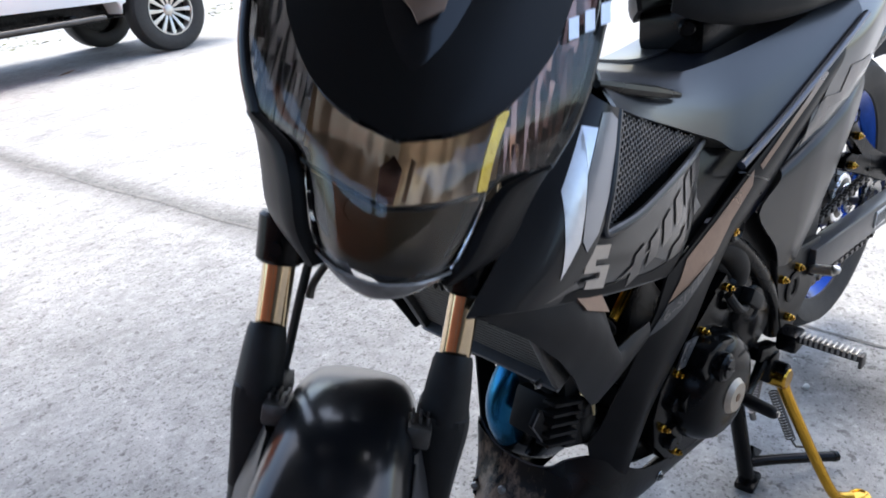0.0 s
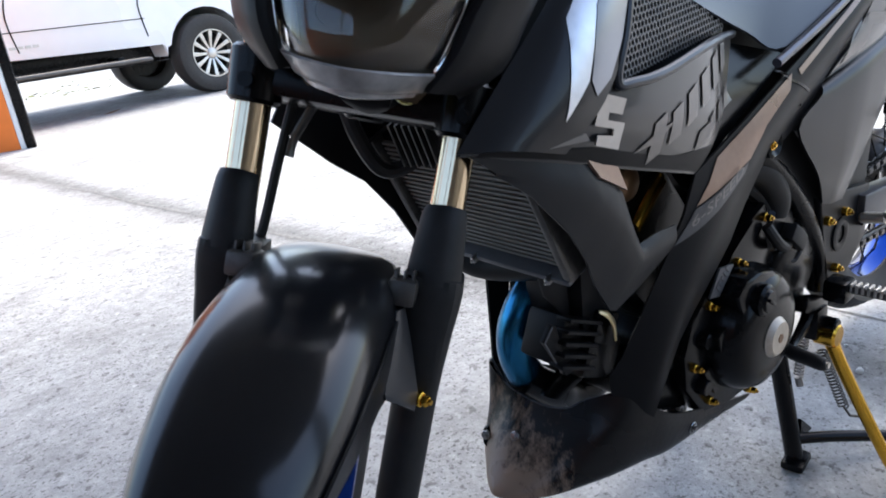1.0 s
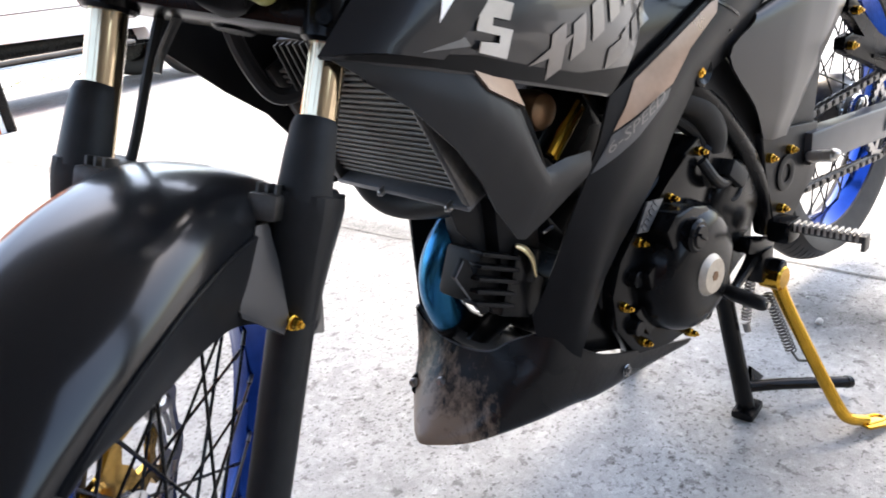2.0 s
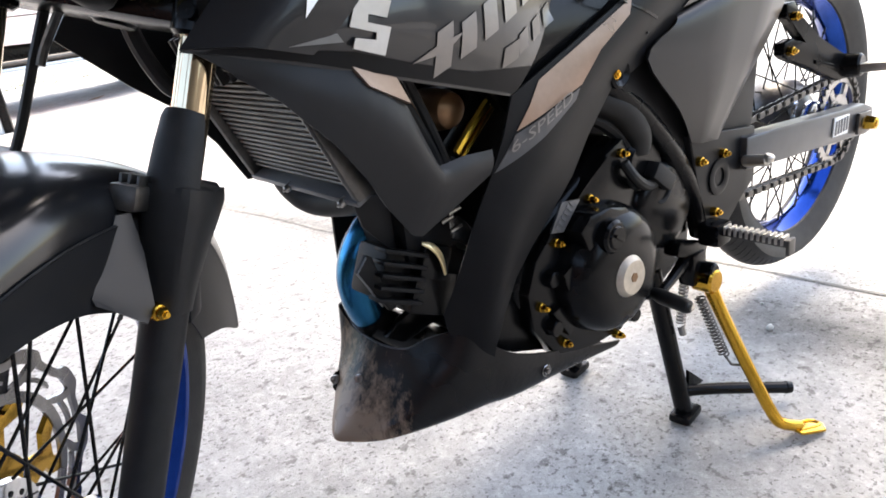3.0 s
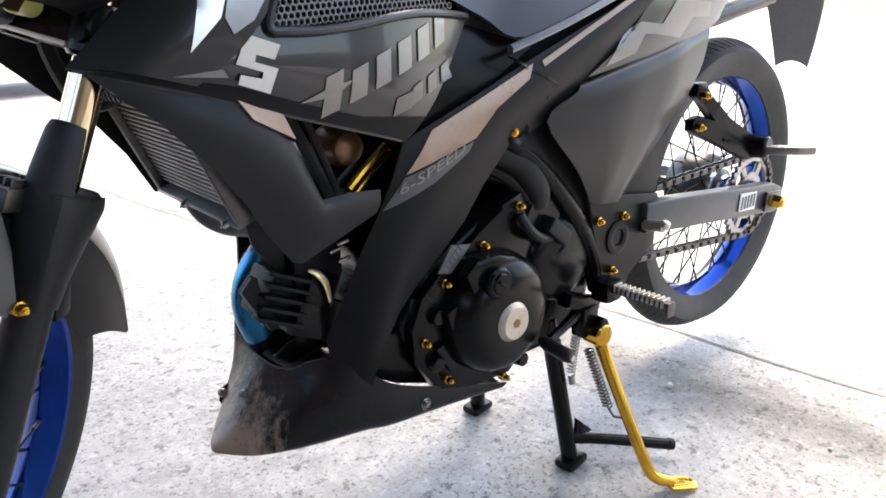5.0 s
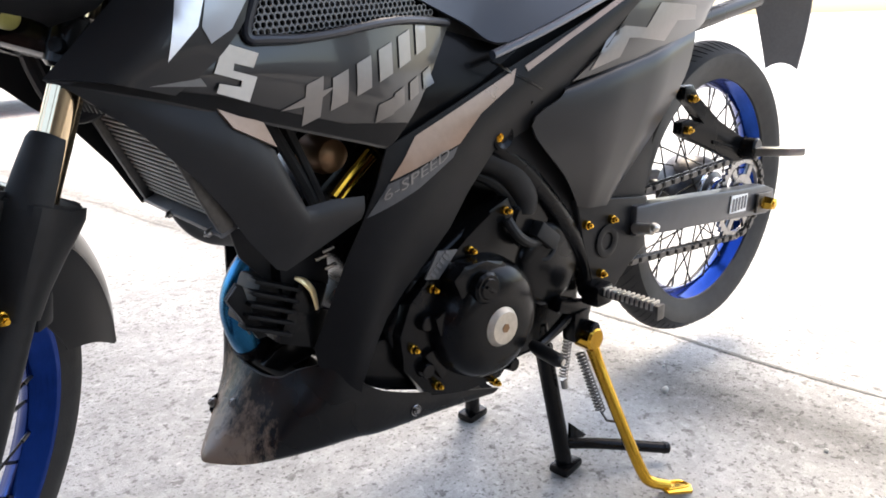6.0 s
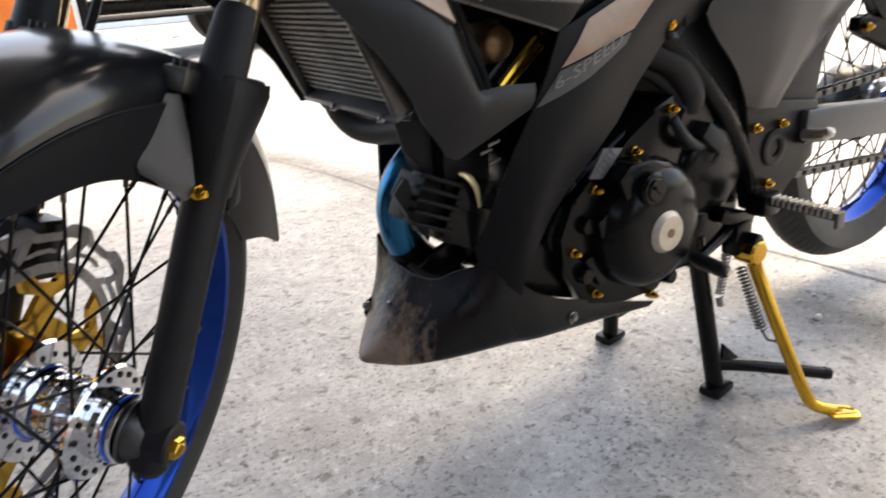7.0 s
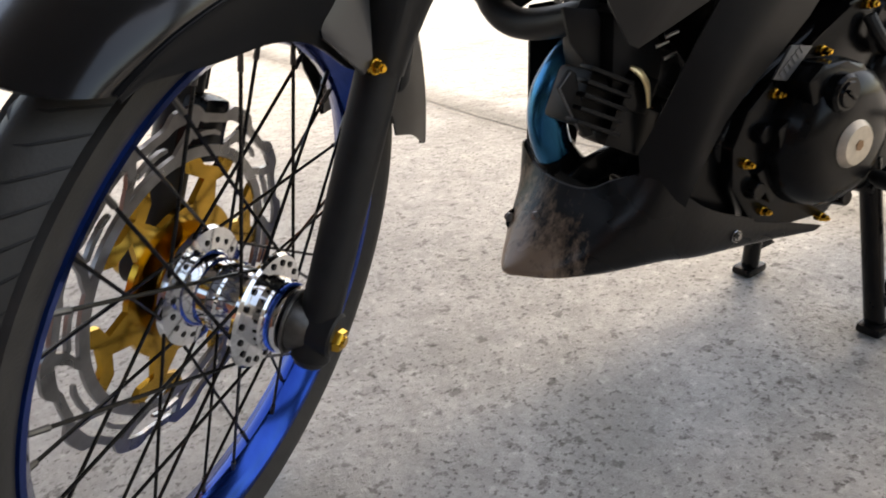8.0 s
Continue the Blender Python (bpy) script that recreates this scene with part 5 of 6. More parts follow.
    prism(bm, [(0.338, 0.004, 0.278), (0.354, 0.004, 0.290), (0.395, 0.004, 0.300), (0.405, 0.004, 0.270), (0.360, 0.004, 0.262)], (0, 0.010, 0), 0.002)
    part("mount_lug", bm, M_BLACK, fh)
    # bracket plate that hangs from the radiator over the head
    bm = bmesh.new()
    prism(bm, [(0.304, -0.030, 0.452), (0.338, -0.034, 0.446), (0.356, -0.036, 0.412), (0.370, -0.036, 0.380), (0.336, -0.034, 0.390), (0.311, -0.032, 0.420)], (0, 0.004, 0), 0.001)
    part("bracket_plate", bm, M_MATTE, fh, "dark grey bracket plate")
    # thin bare edge along the fin block
    bm = bmesh.new()
    tube(bm, [(0.2945, -0.0535, 0.4005), (0.2825, -0.0535, 0.3880), (0.3030, -0.0535, 0.3470)], 0.0009, 6)
    part("worn_edge", bm, M_GREYFIN, fh, "bare metal edge")
    bm = bmesh.new()
    block(bm, hd @ Matrix.Translation((0.040, -0.018, 0.018)), (0.036, 0.045, 0.036), 0.005)
    block(bm, hd @ Matrix.Translation((0.050, -0.014, -0.014)), (0.056, 0.045, 0.046), 0.006)
    part("bracket", bm, M_BLACK, fh)
    bm = bmesh.new()
    tube(bm, [(0.352, -0.064, 0.397), (0.361, -0.067, 0.391), (0.369, -0.068, 0.378), (0.373, -0.067, 0.358)], [0.002, 0.0045, 0.005, 0.003], 12, 4, 0.5)
    part("gold_fitting", bm, M_BRASS, e, "pale gold metal band")
    bm = bmesh.new()
    for p in ((0.374, -0.07, 0.412), (0.384, -0.07, 0.400), (0.380, -0.075, 0.420)):
        cyl(bm, p, (p[0] + 0.012, p[1] - 0.004, p[2] + 0.004), 0.0026, 0.0022, 10, 0.0004)
    part("clip", bm, M_STEEL, e, "bare metal clips")
    # wiring, connectors and hoses above the cover
    bm = bmesh.new()
    tube(bm, [(0.60, -0.07, 0.49), (0.635, -0.085, 0.47), (0.66, -0.09, 0.435), (0.662, -0.09, 0.41)], [0.022, 0.020, 0.018, 0.014], 14, 5)
    tube(bm, [(0.59, -0.06, 0.47), (0.62, -0.075, 0.455), (0.65, -0.085, 0.42), (0.645, -0.09, 0.38)], 0.009, 10, 5)
    tube(bm, [(0.622, -0.10, 0.41), (0.632, -0.108, 0.39), (0.655, -0.106, 0.375), (0.68, -0.10, 0.37)], 0.0065, 10, 5)
    tube(bm, [(0.70, -0.10, 0.385), (0.705, -0.105, 0.36), (0.69, -0.105, 0.345), (0.675, -0.1, 0.35)], 0.003, 8, 5)
    block(bm, pose(0.685, -0.104, 0.378, 0, 38, 0), (0.045, 0.02, 0.022), 0.005)
    part("wiring", bm, M_RUBBERY, e)
    return e


engine()


def frame_parts():
    bm = bmesh.new()
    tube(bm, [(0.60, -0.088, 0.508), (0.66, -0.095, 0.460), (0.72, -0.098, 0.395), (0.765, -0.098, 0.33), (0.79, -0.095, 0.27)], [0.013, 0.013, 0.014, 0.014, 0.014], 14, 5)
    tube(bm, [(0.60, 0.088, 0.508), (0.66, 0.095, 0.460), (0.72, 0.098, 0.395), (0.765, 0.098, 0.33), (0.79, 0.095, 0.27)], 0.017, 14, 5)
    tube(bm, [(0.22, 0, 0.66), (0.36, 0, 0.60), (0.55, 0, 0.56), (0.75, 0, 0.50)], 0.028, 14, 4)
    tube(bm, [(0.62, -0.06, 0.60), (0.9, -0.085, 0.61), (1.25, -0.07, 0.66)], 0.014, 12, 4)
    tube(bm, [(0.62, 0.06, 0.60), (0.9, 0.085, 0.61), (1.25, 0.07, 0.66)], 0.014, 12, 4)
    fr = part("frame", bm, M_BLACK, bike, "black steel frame")
    bm = bmesh.new()
    prism(bm, [(0.735, -0.112, 0.415), (0.765, -0.112, 0.408), (0.800, -0.112, 0.405), (0.90, -0.112, 0.392), (0.90, -0.112, 0.315), (0.862, -0.112, 0.302), (0.83, -0.112, 0.268), (0.79, -0.112, 0.262), (0.775, -0.112, 0.30), (0.755, -0.112, 0.355)], (0, 0.02, 0), 0.004)
    pv = part("pivot_plate", bm, M_SATIN, fr, "satin black footrest plate")
    bm = bmesh.new()
    lathe(bm, [(0.012, -0.114), (0.018, -0.116), (0.024, -0.1145), (0.024, -0.11)], Matrix.Translation((0.805, 0, 0.345)), 28)
    part("pivot_cap", bm, M_SATIN, pv)
    for p in ((0.757, -0.116, 0.378), (0.812, -0.116, 0.375), (0.790, -0.118, 0.302)):
        bolt("plate_bolt", p, (0, -1, 0), pv, 0.0052, length=0.007)
    bolt("panel_screw", (0.640, -0.1185, 0.549), (0, -1, 0), shield[0], 0.003, M_BLACK, "small black screw", 0.003)
    bolt("panel_bolt", (0.594, -0.114, 0.514), (0, -1, 0), shield[0], 0.0050, length=0.004)
    bm = bmesh.new()
    lathe(bm, [(0.008, -0.113), (0.0135, -0.1165), (0.0165, -0.1145), (0.0165, -0.108)], Matrix.Translation((0.602, 0, 0.514)), 24)
    part("grommet", bm, M_BLACK, shield[0])


frame_parts()

# side cover under the seat and the tail
both("side_cover", [
    [(0.704, -0.116, 0.557), (0.800, -0.120, 0.577), (0.900, -0.118, 0.596), (1.000, -0.106, 0.616)],
    [(0.690, -0.122, 0.550), (0.798, -0.128, 0.568), (0.895, -0.126, 0.584), (0.992, -0.110, 0.600)],
    [(0.640, -0.120, 0.522), (0.780, -0.131, 0.520), (0.875, -0.128, 0.530), (0.975, -0.110, 0.556)],
    [(0.700, -0.120, 0.455), (0.765, -0.127, 0.455), (0.835, -0.122, 0.462), (0.925, -0.108, 0.500)],
    [(0.738, -0.112, 0.408), (0.758, -0.114, 0.402), (0.796, -0.113, 0.398), (0.830, -0.106, 0.418)]], M_SIDE, "dark graphite side cover", nu=4, nv=4, su=False)
for sd in (-1, 1):
    bm = bmesh.new()
    prism(bm, [(x, sd * 0.104, z) for x, z in ((0.590, 0.510), (0.660, 0.525), (0.760, 0.43), (0.83, 0.42), (0.92, 0.49), (0.90, 0.36), (0.80, 0.30), (0.765, 0.33), (0.735, 0.385), (0.680, 0.445), (0.635, 0.485))], (0, -sd * 0.012, 0), 0.003)
    part("frame_plate", bm, M_SATIN, bike, "black frame side plate")
both("tail_cover", [
    [(0.716, -0.118, 0.566), (0.860, -0.122, 0.590), (1.010, -0.108, 0.620), (1.080, -0.098, 0.665), (1.30, -0.075, 0.74)],
    [(0.78, -0.124, 0.610), (0.900, -0.128, 0.640), (1.020, -0.116, 0.670), (1.12, -0.105, 0.705), (1.33, -0.08, 0.775)],
    [(0.86, -0.120, 0.692), (0.960, -0.120, 0.708), (1.05, -0.110, 0.730), (1.16, -0.098, 0.755), (1.35, -0.07, 0.80)],
    [(0.90, -0.06, 0.75), (0.98, -0.06, 0.755), (1.07, -0.055, 0.765), (1.18, -0.05, 0.785), (1.36, -0.04, 0.815)],
    [(0.92, 0, 0.757), (0.99, 0, 0.760), (1.08, 0, 0.770), (1.19, 0, 0.79), (1.37, 0, 0.82)]], M_COWL, "graphite tail cover with bronze stripes", nu=5, nv=4)


def seat():
    bm = bmesh.new()
    rows = []
    for x, w, top, low in ((0.600, 0.020, 0.800, 0.765), (0.625, 0.045, 0.812, 0.752), (0.68, 0.078, 0.815, 0.742), (0.78, 0.108, 0.812, 0.742), (0.95, 0.120, 0.812, 0.752), (1.15, 0.105, 0.832, 0.775), (1.32, 0.07, 0.845, 0.80)):
        rows.append([(x, -w * 0.9, low), (x, -w, low + 0.012), (x, -w * 0.96, top - 0.022), (x, -w * 0.78, top - 0.006), (x, 0, top), (x, w * 0.78, top - 0.006), (x, w * 0.96, top - 0.022), (x, w, low + 0.012), (x, w * 0.9, low)])
    sheet(bm, rows, 3, 4, 0.006)
    part("seat", bm, M_RUBBERY, bike, "black seat")
    bm = bmesh.new()
    block(bm, pose(0.70, 0, 0.735), (0.14, 0.09, 0.05), 0.012)
    cyl(bm, (0.632, -0.02, 0.742), (0.618, -0.03, 0.742), 0.010, seg=14, bevel=0.002)
    part("seat_bracket", bm, M_BLACK, bike)


seat()


def inner_box():
    """Dark inner fender and air box that close the space between the flanks."""
    bm = bmesh.new()
    prism(bm, [(x, -0.085, z) for x, z in ((0.46, 0.545), (0.60, 0.535), (0.72, 0.50), (0.86, 0.47), (0.97, 0.56), (1.08, 0.64), (1.0, 0.72), (0.62, 0.69), (0.50, 0.64))], (0, 0.17, 0), 0.01)
    part("air_box", bm, M_RUBBERY, bike, "black plastic air box between the panels")


inner_box()


def swingarm():
    arms = None
    for sd in (-1, 1):
        bm = bmesh.new()
        y = sd * 0.122
        prism(bm, [(0.86, y, 0.385), (0.95, y, 0.377), (1.250, y, 0.350), (1.283, y, 0.338), (1.287, y, 0.305), (1.263, y, 0.296), (0.95, y, 0.330), (0.86, y, 0.340)], (0, -sd * 0.026, 0), 0.004)
        a = part("swingarm", bm, M_ARM, bike, "dark box-section swingarm")
        arms = arms or a
    bm = bmesh.new()
    block(bm, pose(1.152, -0.1235, 0.335, 0, 5, 0), (0.055, 0.002, 0.030), 0.0005)
    st = part("sticker", bm, M_WHITEPAINT, arms, "white warning sticker with unreadable print")
    bm = bmesh.new()
    for k in range(5):
        block(bm, pose(1.132 + 0.010 * k, -0.1247, 0.335, 0, 5, 0), (0.006, 0.001, 0.022), 0)
    part("print", bm, M_GREYFIN, st)
    bolt("rear_axle_nut", (1.236, -0.124, 0.322), (0, -1, 0), arms, 0.0135, length=0.022)
    bm = bmesh.new()
    block(bm, pose(1.236, -0.126, 0.322, 0, 5, 0), (0.05, 0.005, 0.034), 0.001)
    part("chain_adjuster", bm, M_DARKSTEEL, arms)
    bm = bmesh.new()
    cyl(bm, (1.228, -0.13, 0.325), (1.228, 0.13, 0.325), 0.009, seg=14)
    part("axle", bm, M_STEEL, arms)


swingarm()


def chain():
    y = -0.085
    m = Matrix.Translation((1.228, y, 0.326))
    # rear sprocket with lightening holes shown as spokes
    bm = bmesh.new()
    n, r = 36, 0.074
    o0, o1, i0, i1 = [], [], [], []
    for k in range(n * 4):
        a = 2 * math.pi * k / (n * 4)
        rr = r + (0.004 if k % 4 in (0, 1) else -0.002)
        for lst, q, h in ((o0, rr, -0.003), (o1, rr, 0.003), (i0, r * 0.83, -0.003), (i1, r * 0.83, 0.003)):
            lst.append(bm.verts.new(m @ Vector((q * math.cos(a), h, q * math.sin(a)))))
    bridge(bm, o0, o1), bridge(bm, i1, i0), bridge(bm, o1, i1), bridge(bm, i0, o0)
    lathe(bm, [(0.026, -0.003), (0.026, 0.003), (0.042, 0.003), (0.042, -0.003)], m, 40, closed=True)
    for k in range(6):
        block(bm, m @ Matrix.Rotation(k * math.pi / 3, 4, 'Y') @ Matrix.Translation((0.052, 0, 0)), (0.024, 0.006, 0.014), 0.001)
    part("sprocket", bm, M_STEEL, rear_hub, "steel rear sprocket")
    bm = bmesh.new()
    lathe(bm, [(0.022, 0.050), (0.060, 0.046), (0.064, 0.040), (0.064, -0.010), (0.050, -0.03), (0.024, -0.04)], RM, 40)
    part("brake_drum", bm, M_DARKSTEEL, rear_hub, "cast aluminium hub drum")
    # links along both runs
    bm = bmesh.new()
    for yy in (-0.0065, 0.0065):
        out = []
        for k in range(16):
            a = 2 * math.pi * k / 16
            cx = 0.0050 if math.cos(a) > 0 else -0.0050
            out.append((cx + 0.0052 * math.cos(a), yy - 0.001, 0.0056 * math.sin(a) * (1 - 0.22 * (1 - abs(math.cos(a))))))
        prism(bm, out, (0, 0.002, 0))
    cyl(bm, (-0.005, -0.009, 0), (-0.005, 0.009, 0), 0.0032, seg=8)
    lk = link_mesh("chain_link", bm, M_DARKSTEEL)
    mesh = lk.data
    bpy.data.objects.remove(lk)
    bm = bmesh.new()
    tube(bm, [(0.72, y, 0.384), (0.88, y, 0.389), (1.224, y, 0.398)], 0.0026, 6)
    tube(bm, [(0.72, y, 0.300), (0.88, y, 0.290), (1.228, y, 0.256)], 0.0026, 6)
    ch = part("drive_chain", bm, M_DARKSTEEL, bike, "oily steel drive chain")
    p = 0.0127
    for a, b in (((0.74, y, 0.3845), (1.228, y, 0.4)), ((0.74, y, 0.300), (1.230, y, 0.254))):
        a, b = Vector(a), Vector(b)
        d = (b - a).normalized()
        q = d.to_track_quat('X', 'Z').to_matrix().to_4x4()
        for k in range(int((b - a).length / p)):
            piece("chain_link", mesh, Matrix.Translation(a + d * (k * p)) @ q @ Matrix.Diagonal((1, 1 if k % 2 else 0.72, 1, 1)), ch)
    for k in range(18):
        t = -math.pi / 2 + math.pi * (k + 0.5) / 18
        c = Vector((1.228 + 0.073 * math.cos(t), y, 0.328 + 0.073 * math.sin(t)))
        piece("chain_link", mesh, Matrix.Translation(c) @ Matrix.Rotation(-(t + math.pi / 2), 4, 'Y') @ Matrix.Diagonal((1, 1 if k % 2 else 0.72, 1, 1)), ch)


chain()


def pegs():
    # rider's folding footrest with ribbed rubber
    bm = bmesh.new()
    cyl(bm, (0.757, -0.12, 0.286), (0.760, -0.145, 0.288), 0.014, seg=16, bevel=0.002)
    block(bm, pose(0.757, -0.135, 0.288), (0.034, 0.03, 0.03), 0.006)
    peg = part("footrest", bm, M_BLACK, bike, "rider's footrest with metal teeth")
    bm = bmesh.new()
    block(bm, pose(0.760, -0.186, 0.291, 0, 0, 0), (0.014, 0.084, 0.011), 0.004)
    block(bm, pose(0.760, -0.229, 0.287, 0, 0, 0), (0.016, 0.005, 0.020), 0.002)
    part("tread_bar", bm, M_DARKSTEEL, peg, "dark steel bar")
    bm = bmesh.new()
    for k in range(11):
        block(bm, pose(0.760, -0.150 - 0.0072 * k, 0.294), (0.017, 0.0036, 0.011), 0.0012)
    part("rib", bm, M_ALU, peg, "bare metal teeth")
    # small heel peg on the plate
    bm = bmesh.new()
    cyl(bm, (0.862, -0.115, 0.352), (0.863, -0.150, 0.356), 0.008, seg=14, bevel=0.003)
    cyl(bm, (0.863, -0.148, 0.354), (0.863, -0.151, 0.364), 0.007, seg=12, bevel=0.002)
    part("heel_peg", bm, M_ALU, bike, "bare aluminium heel peg")
    # passenger's bracket and peg
    bm = bmesh.new()
    prism(bm, [(0.990, -0.106, 0.538), (1.012, -0.106, 0.540), (1.030, -0.108, 0.518), (1.075, -0.116, 0.478), (1.130, -0.126, 0.448), (1.160, -0.131, 0.440), (1.160, -0.131, 0.412), (1.125, -0.126, 0.410), (1.060, -0.114, 0.440), (1.000, -0.106, 0.462), (0.988, -0.105, 0.470), (0.990, -0.105, 0.486), (1.010, -0.107, 0.490), (1.062, -0.114, 0.466), (1.010, -0.107, 0.508), (0.990, -0.106, 0.520)], (0, 0.016, 0), 0.003)
    prism(bm, [(1.06, -0.1185, 0.452), (1.115, -0.129, 0.436), (1.118, -0.129, 0.428), (1.06, -0.1185, 0.446)], (0, 0.006, 0), 0.001)
    cyl(bm, (1.144, -0.112, 0.428), (1.147, -0.150, 0.431), 0.019, 0.017, 18, 0.003)
    br = part("passenger_bracket", bm, M_BLACK, bike, "black passenger footrest bracket")
    bm = bmesh.new()
    prism(bm, [(1.134, -0.148, 0.433), (1.160, -0.148, 0.433), (1.158, -0.20, 0.438), (1.150, -0.222, 0.440), (1.140, -0.20, 0.438)], (0, 0, -0.013), 0.003)
    part("passenger_peg", bm, M_ALU, br, "bare aluminium folding peg")
    for p in ((1.004, -0.113, 0.520), (0.998, -0.112, 0.474)):
        bolt("bracket_bolt", p, (0, -1, 0), br, 0.0052, length=0.006)
    # gear lever
    bm = bmesh.new()
    tube(bm, [(0.748, -0.105, 0.262), (0.720, -0.112, 0.252), (0.675, -0.118, 0.240), (0.650, -0.122, 0.238)], [0.010, 0.008, 0.006, 0.006], 10, 4)
    lv = part("gear_lever", bm, M_BLACK, bike, "black gear lever")
    bm = bmesh.new()
    tube(bm, [(0.652, -0.115, 0.241), (0.650, -0.128, 0.2385), (0.648, -0.162, 0.236), (0.648, -0.168, 0.236)], [0.006, 0.0095, 0.009, 0.005], 14, 3)
    part("lever_rubber", bm, M_RUBBERY, lv)
    bm = bmesh.new()
    cyl(bm, (0.648, -0.166, 0.236), (0.648, -0.171, 0.236), 0.004, seg=10)
    part("lever_tip", bm, M_ALU, lv)


pegs()


def spring(bm, p0, p1, r, wire, turns):
    p0, p1 = Vector(p0), Vector(p1)
    d = (p1 - p0)
    u = d.orthogonal().normalized()
    v = d.normalized().cross(u)
    n = turns * 10
    pts = [p0 + d * (i / n) + (u * math.cos(2 * math.pi * i / 10) + v * math.sin(2 * math.pi * i / 10)) * r for i in range(n + 1)]
    tube(bm, pts, wire, 5)


def stands():
    # centre stand: two splayed legs with shoes, cross tube and foot lever
    bm = bmesh.new()
    for sd in (-1, 1):
        tube(bm, [(0.715, sd * 0.070, 0.235), (0.728, sd * 0.084, 0.13), (0.742, sd * 0.099, 0.016)], 0.0125, 14, 4)
        block(bm, pose(0.744, sd * 0.101, 0.0085, 0, 0, 8), (0.046, 0.032, 0.014), 0.006)
        prism(bm, [(0.752, sd * 0.097, 0.075), (0.790, sd * 0.097, 0.040), (0.752, sd * 0.097, 0.036)], (0, sd * 0.005, 0), 0)
    cyl(bm, (0.718, -0.085, 0.20), (0.718, 0.085, 0.20), 0.011, seg=14)
    tube(bm, [(0.745, -0.098, 0.044), (0.790, -0.130, 0.038), (0.868, -0.186, 0.022)], 0.0085, 12, 4)
    cyl(bm, (0.866, -0.1845, 0.0225), (0.874, -0.190, 0.021), 0.0095, 0.0085, 12, 0.001)
    part("centre_stand", bm, M_BLACK, bike, "black tubular centre stand")
    # side stand, gold
    bm = bmesh.new()
    tube(bm, [(0.754, -0.128, 0.222), (0.756, -0.140, 0.19), (0.762, -0.178, 0.112), (0.768, -0.213, 0.045), (0.778, -0.224, 0.027), (0.800, -0.236, 0.017)], [0.011, 0.0090, 0.0082, 0.0080, 0.0080, 0.0075], 16, 5)
    cyl(bm, (0.752, -0.112, 0.222), (0.752, -0.142, 0.222), 0.017, seg=18, bevel=0.003)
    st = part("side_stand", bm, M_GOLD, bike, "gold anodised side stand")
    bm = bmesh.new()
    prism(bm, [(0.790, -0.222, 0.012), (0.828, -0.232, 0.005), (0.838, -0.250, 0.003), (0.826, -0.260, 0.003), (0.788, -0.246, 0.012)], (0, 0, 0.005), 0.002)
    tube(bm, [(0.793, -0.226, 0.0165), (0.828, -0.236, 0.010), (0.829, -0.250, 0.009), (0.793, -0.241, 0.0165)], 0.0022, 8, 3)
    part("foot", bm, M_GOLD, st, "gold foot plate with a slot")
    bm = bmesh.new()
    block(bm, pose(0.744, -0.112, 0.240, 0, 0, 0), (0.032, 0.024, 0.045), 0.006)
    block(bm, pose(0.735, -0.108, 0.268, 0, 20, 0), (0.07, 0.024, 0.022), 0.006)
    cyl(bm, (0.752, -0.10, 0.236), (0.752, -0.140, 0.236), 0.011, seg=16, bevel=0.002)
    part("stand_bracket", bm, M_BLACK, st)
    bm = bmesh.new()
    spring(bm, (0.734, -0.128, 0.205), (0.747, -0.157, 0.122), 0.0062, 0.0013, 18)
    tube(bm, [(0.747, -0.157, 0.122), (0.752, -0.164, 0.108), (0.766, -0.176, 0.104)], 0.0018, 6)
    part("spring", bm, M_DARKSTEEL, st, "coiled return spring")
    bm = bmesh.new()
    spring(bm, (0.738, -0.105, 0.235), (0.735, -0.100, 0.155), 0.006, 0.0013, 16)
    cyl(bm, (0.735, -0.10, 0.153), (0.736, -0.103, 0.140), 0.005, seg=10)
    part("stand_spring", bm, M_STEEL, bike, "centre stand return spring")


stands()


def rear_fender():
    bm = bmesh.new()
    rows = [[(x, w * t, z - 0.012 * t * t) for t in (-1, -0.6, 0, 0.6, 1)] for x, z, w in ((1.15, 0.68, 0.055), (1.30, 0.735, 0.06), (1.42, 0.73, 0.06), (1.49, 0.685, 0.058), (1.515, 0.61, 0.046), (1.525, 0.54, 0.032))]
    sheet(bm, rows, 3, 4, 0.004)
    part("rear_fender", bm, M_GREYFIN, bike, "grey plastic rear mudguard flap")
    # shock absorber
    bm = bmesh.new()
    spring(bm, (0.93, -0.02, 0.42), (0.985, -0.02, 0.60), 0.028, 0.0055, 9)
    cyl(bm, (0.93, -0.02, 0.40), (0.985, -0.02, 0.62), 0.014, seg=16)
    part("shock_absorber", bm, M_DARKSTEEL, bike, "rear shock absorber")


rear_fender()
# ---- decals on the flank ----
def skin(ob, x, z):
    """The outer face of a left-hand panel, or of the outermost of several, at x, z."""
    if type(ob) is tuple:
        ys = [y for y in (skin(o, x, z) for o in ob) if y is not None]
        return min(ys) if ys else None
    hit, p, n, _ = ob.ray_cast(world_of(ob).inverted() @ Vector((x, -0.6, z)), Vector((0, 1, 0)), distance=2.0)
    return (world_of(ob) @ p).y if hit else None


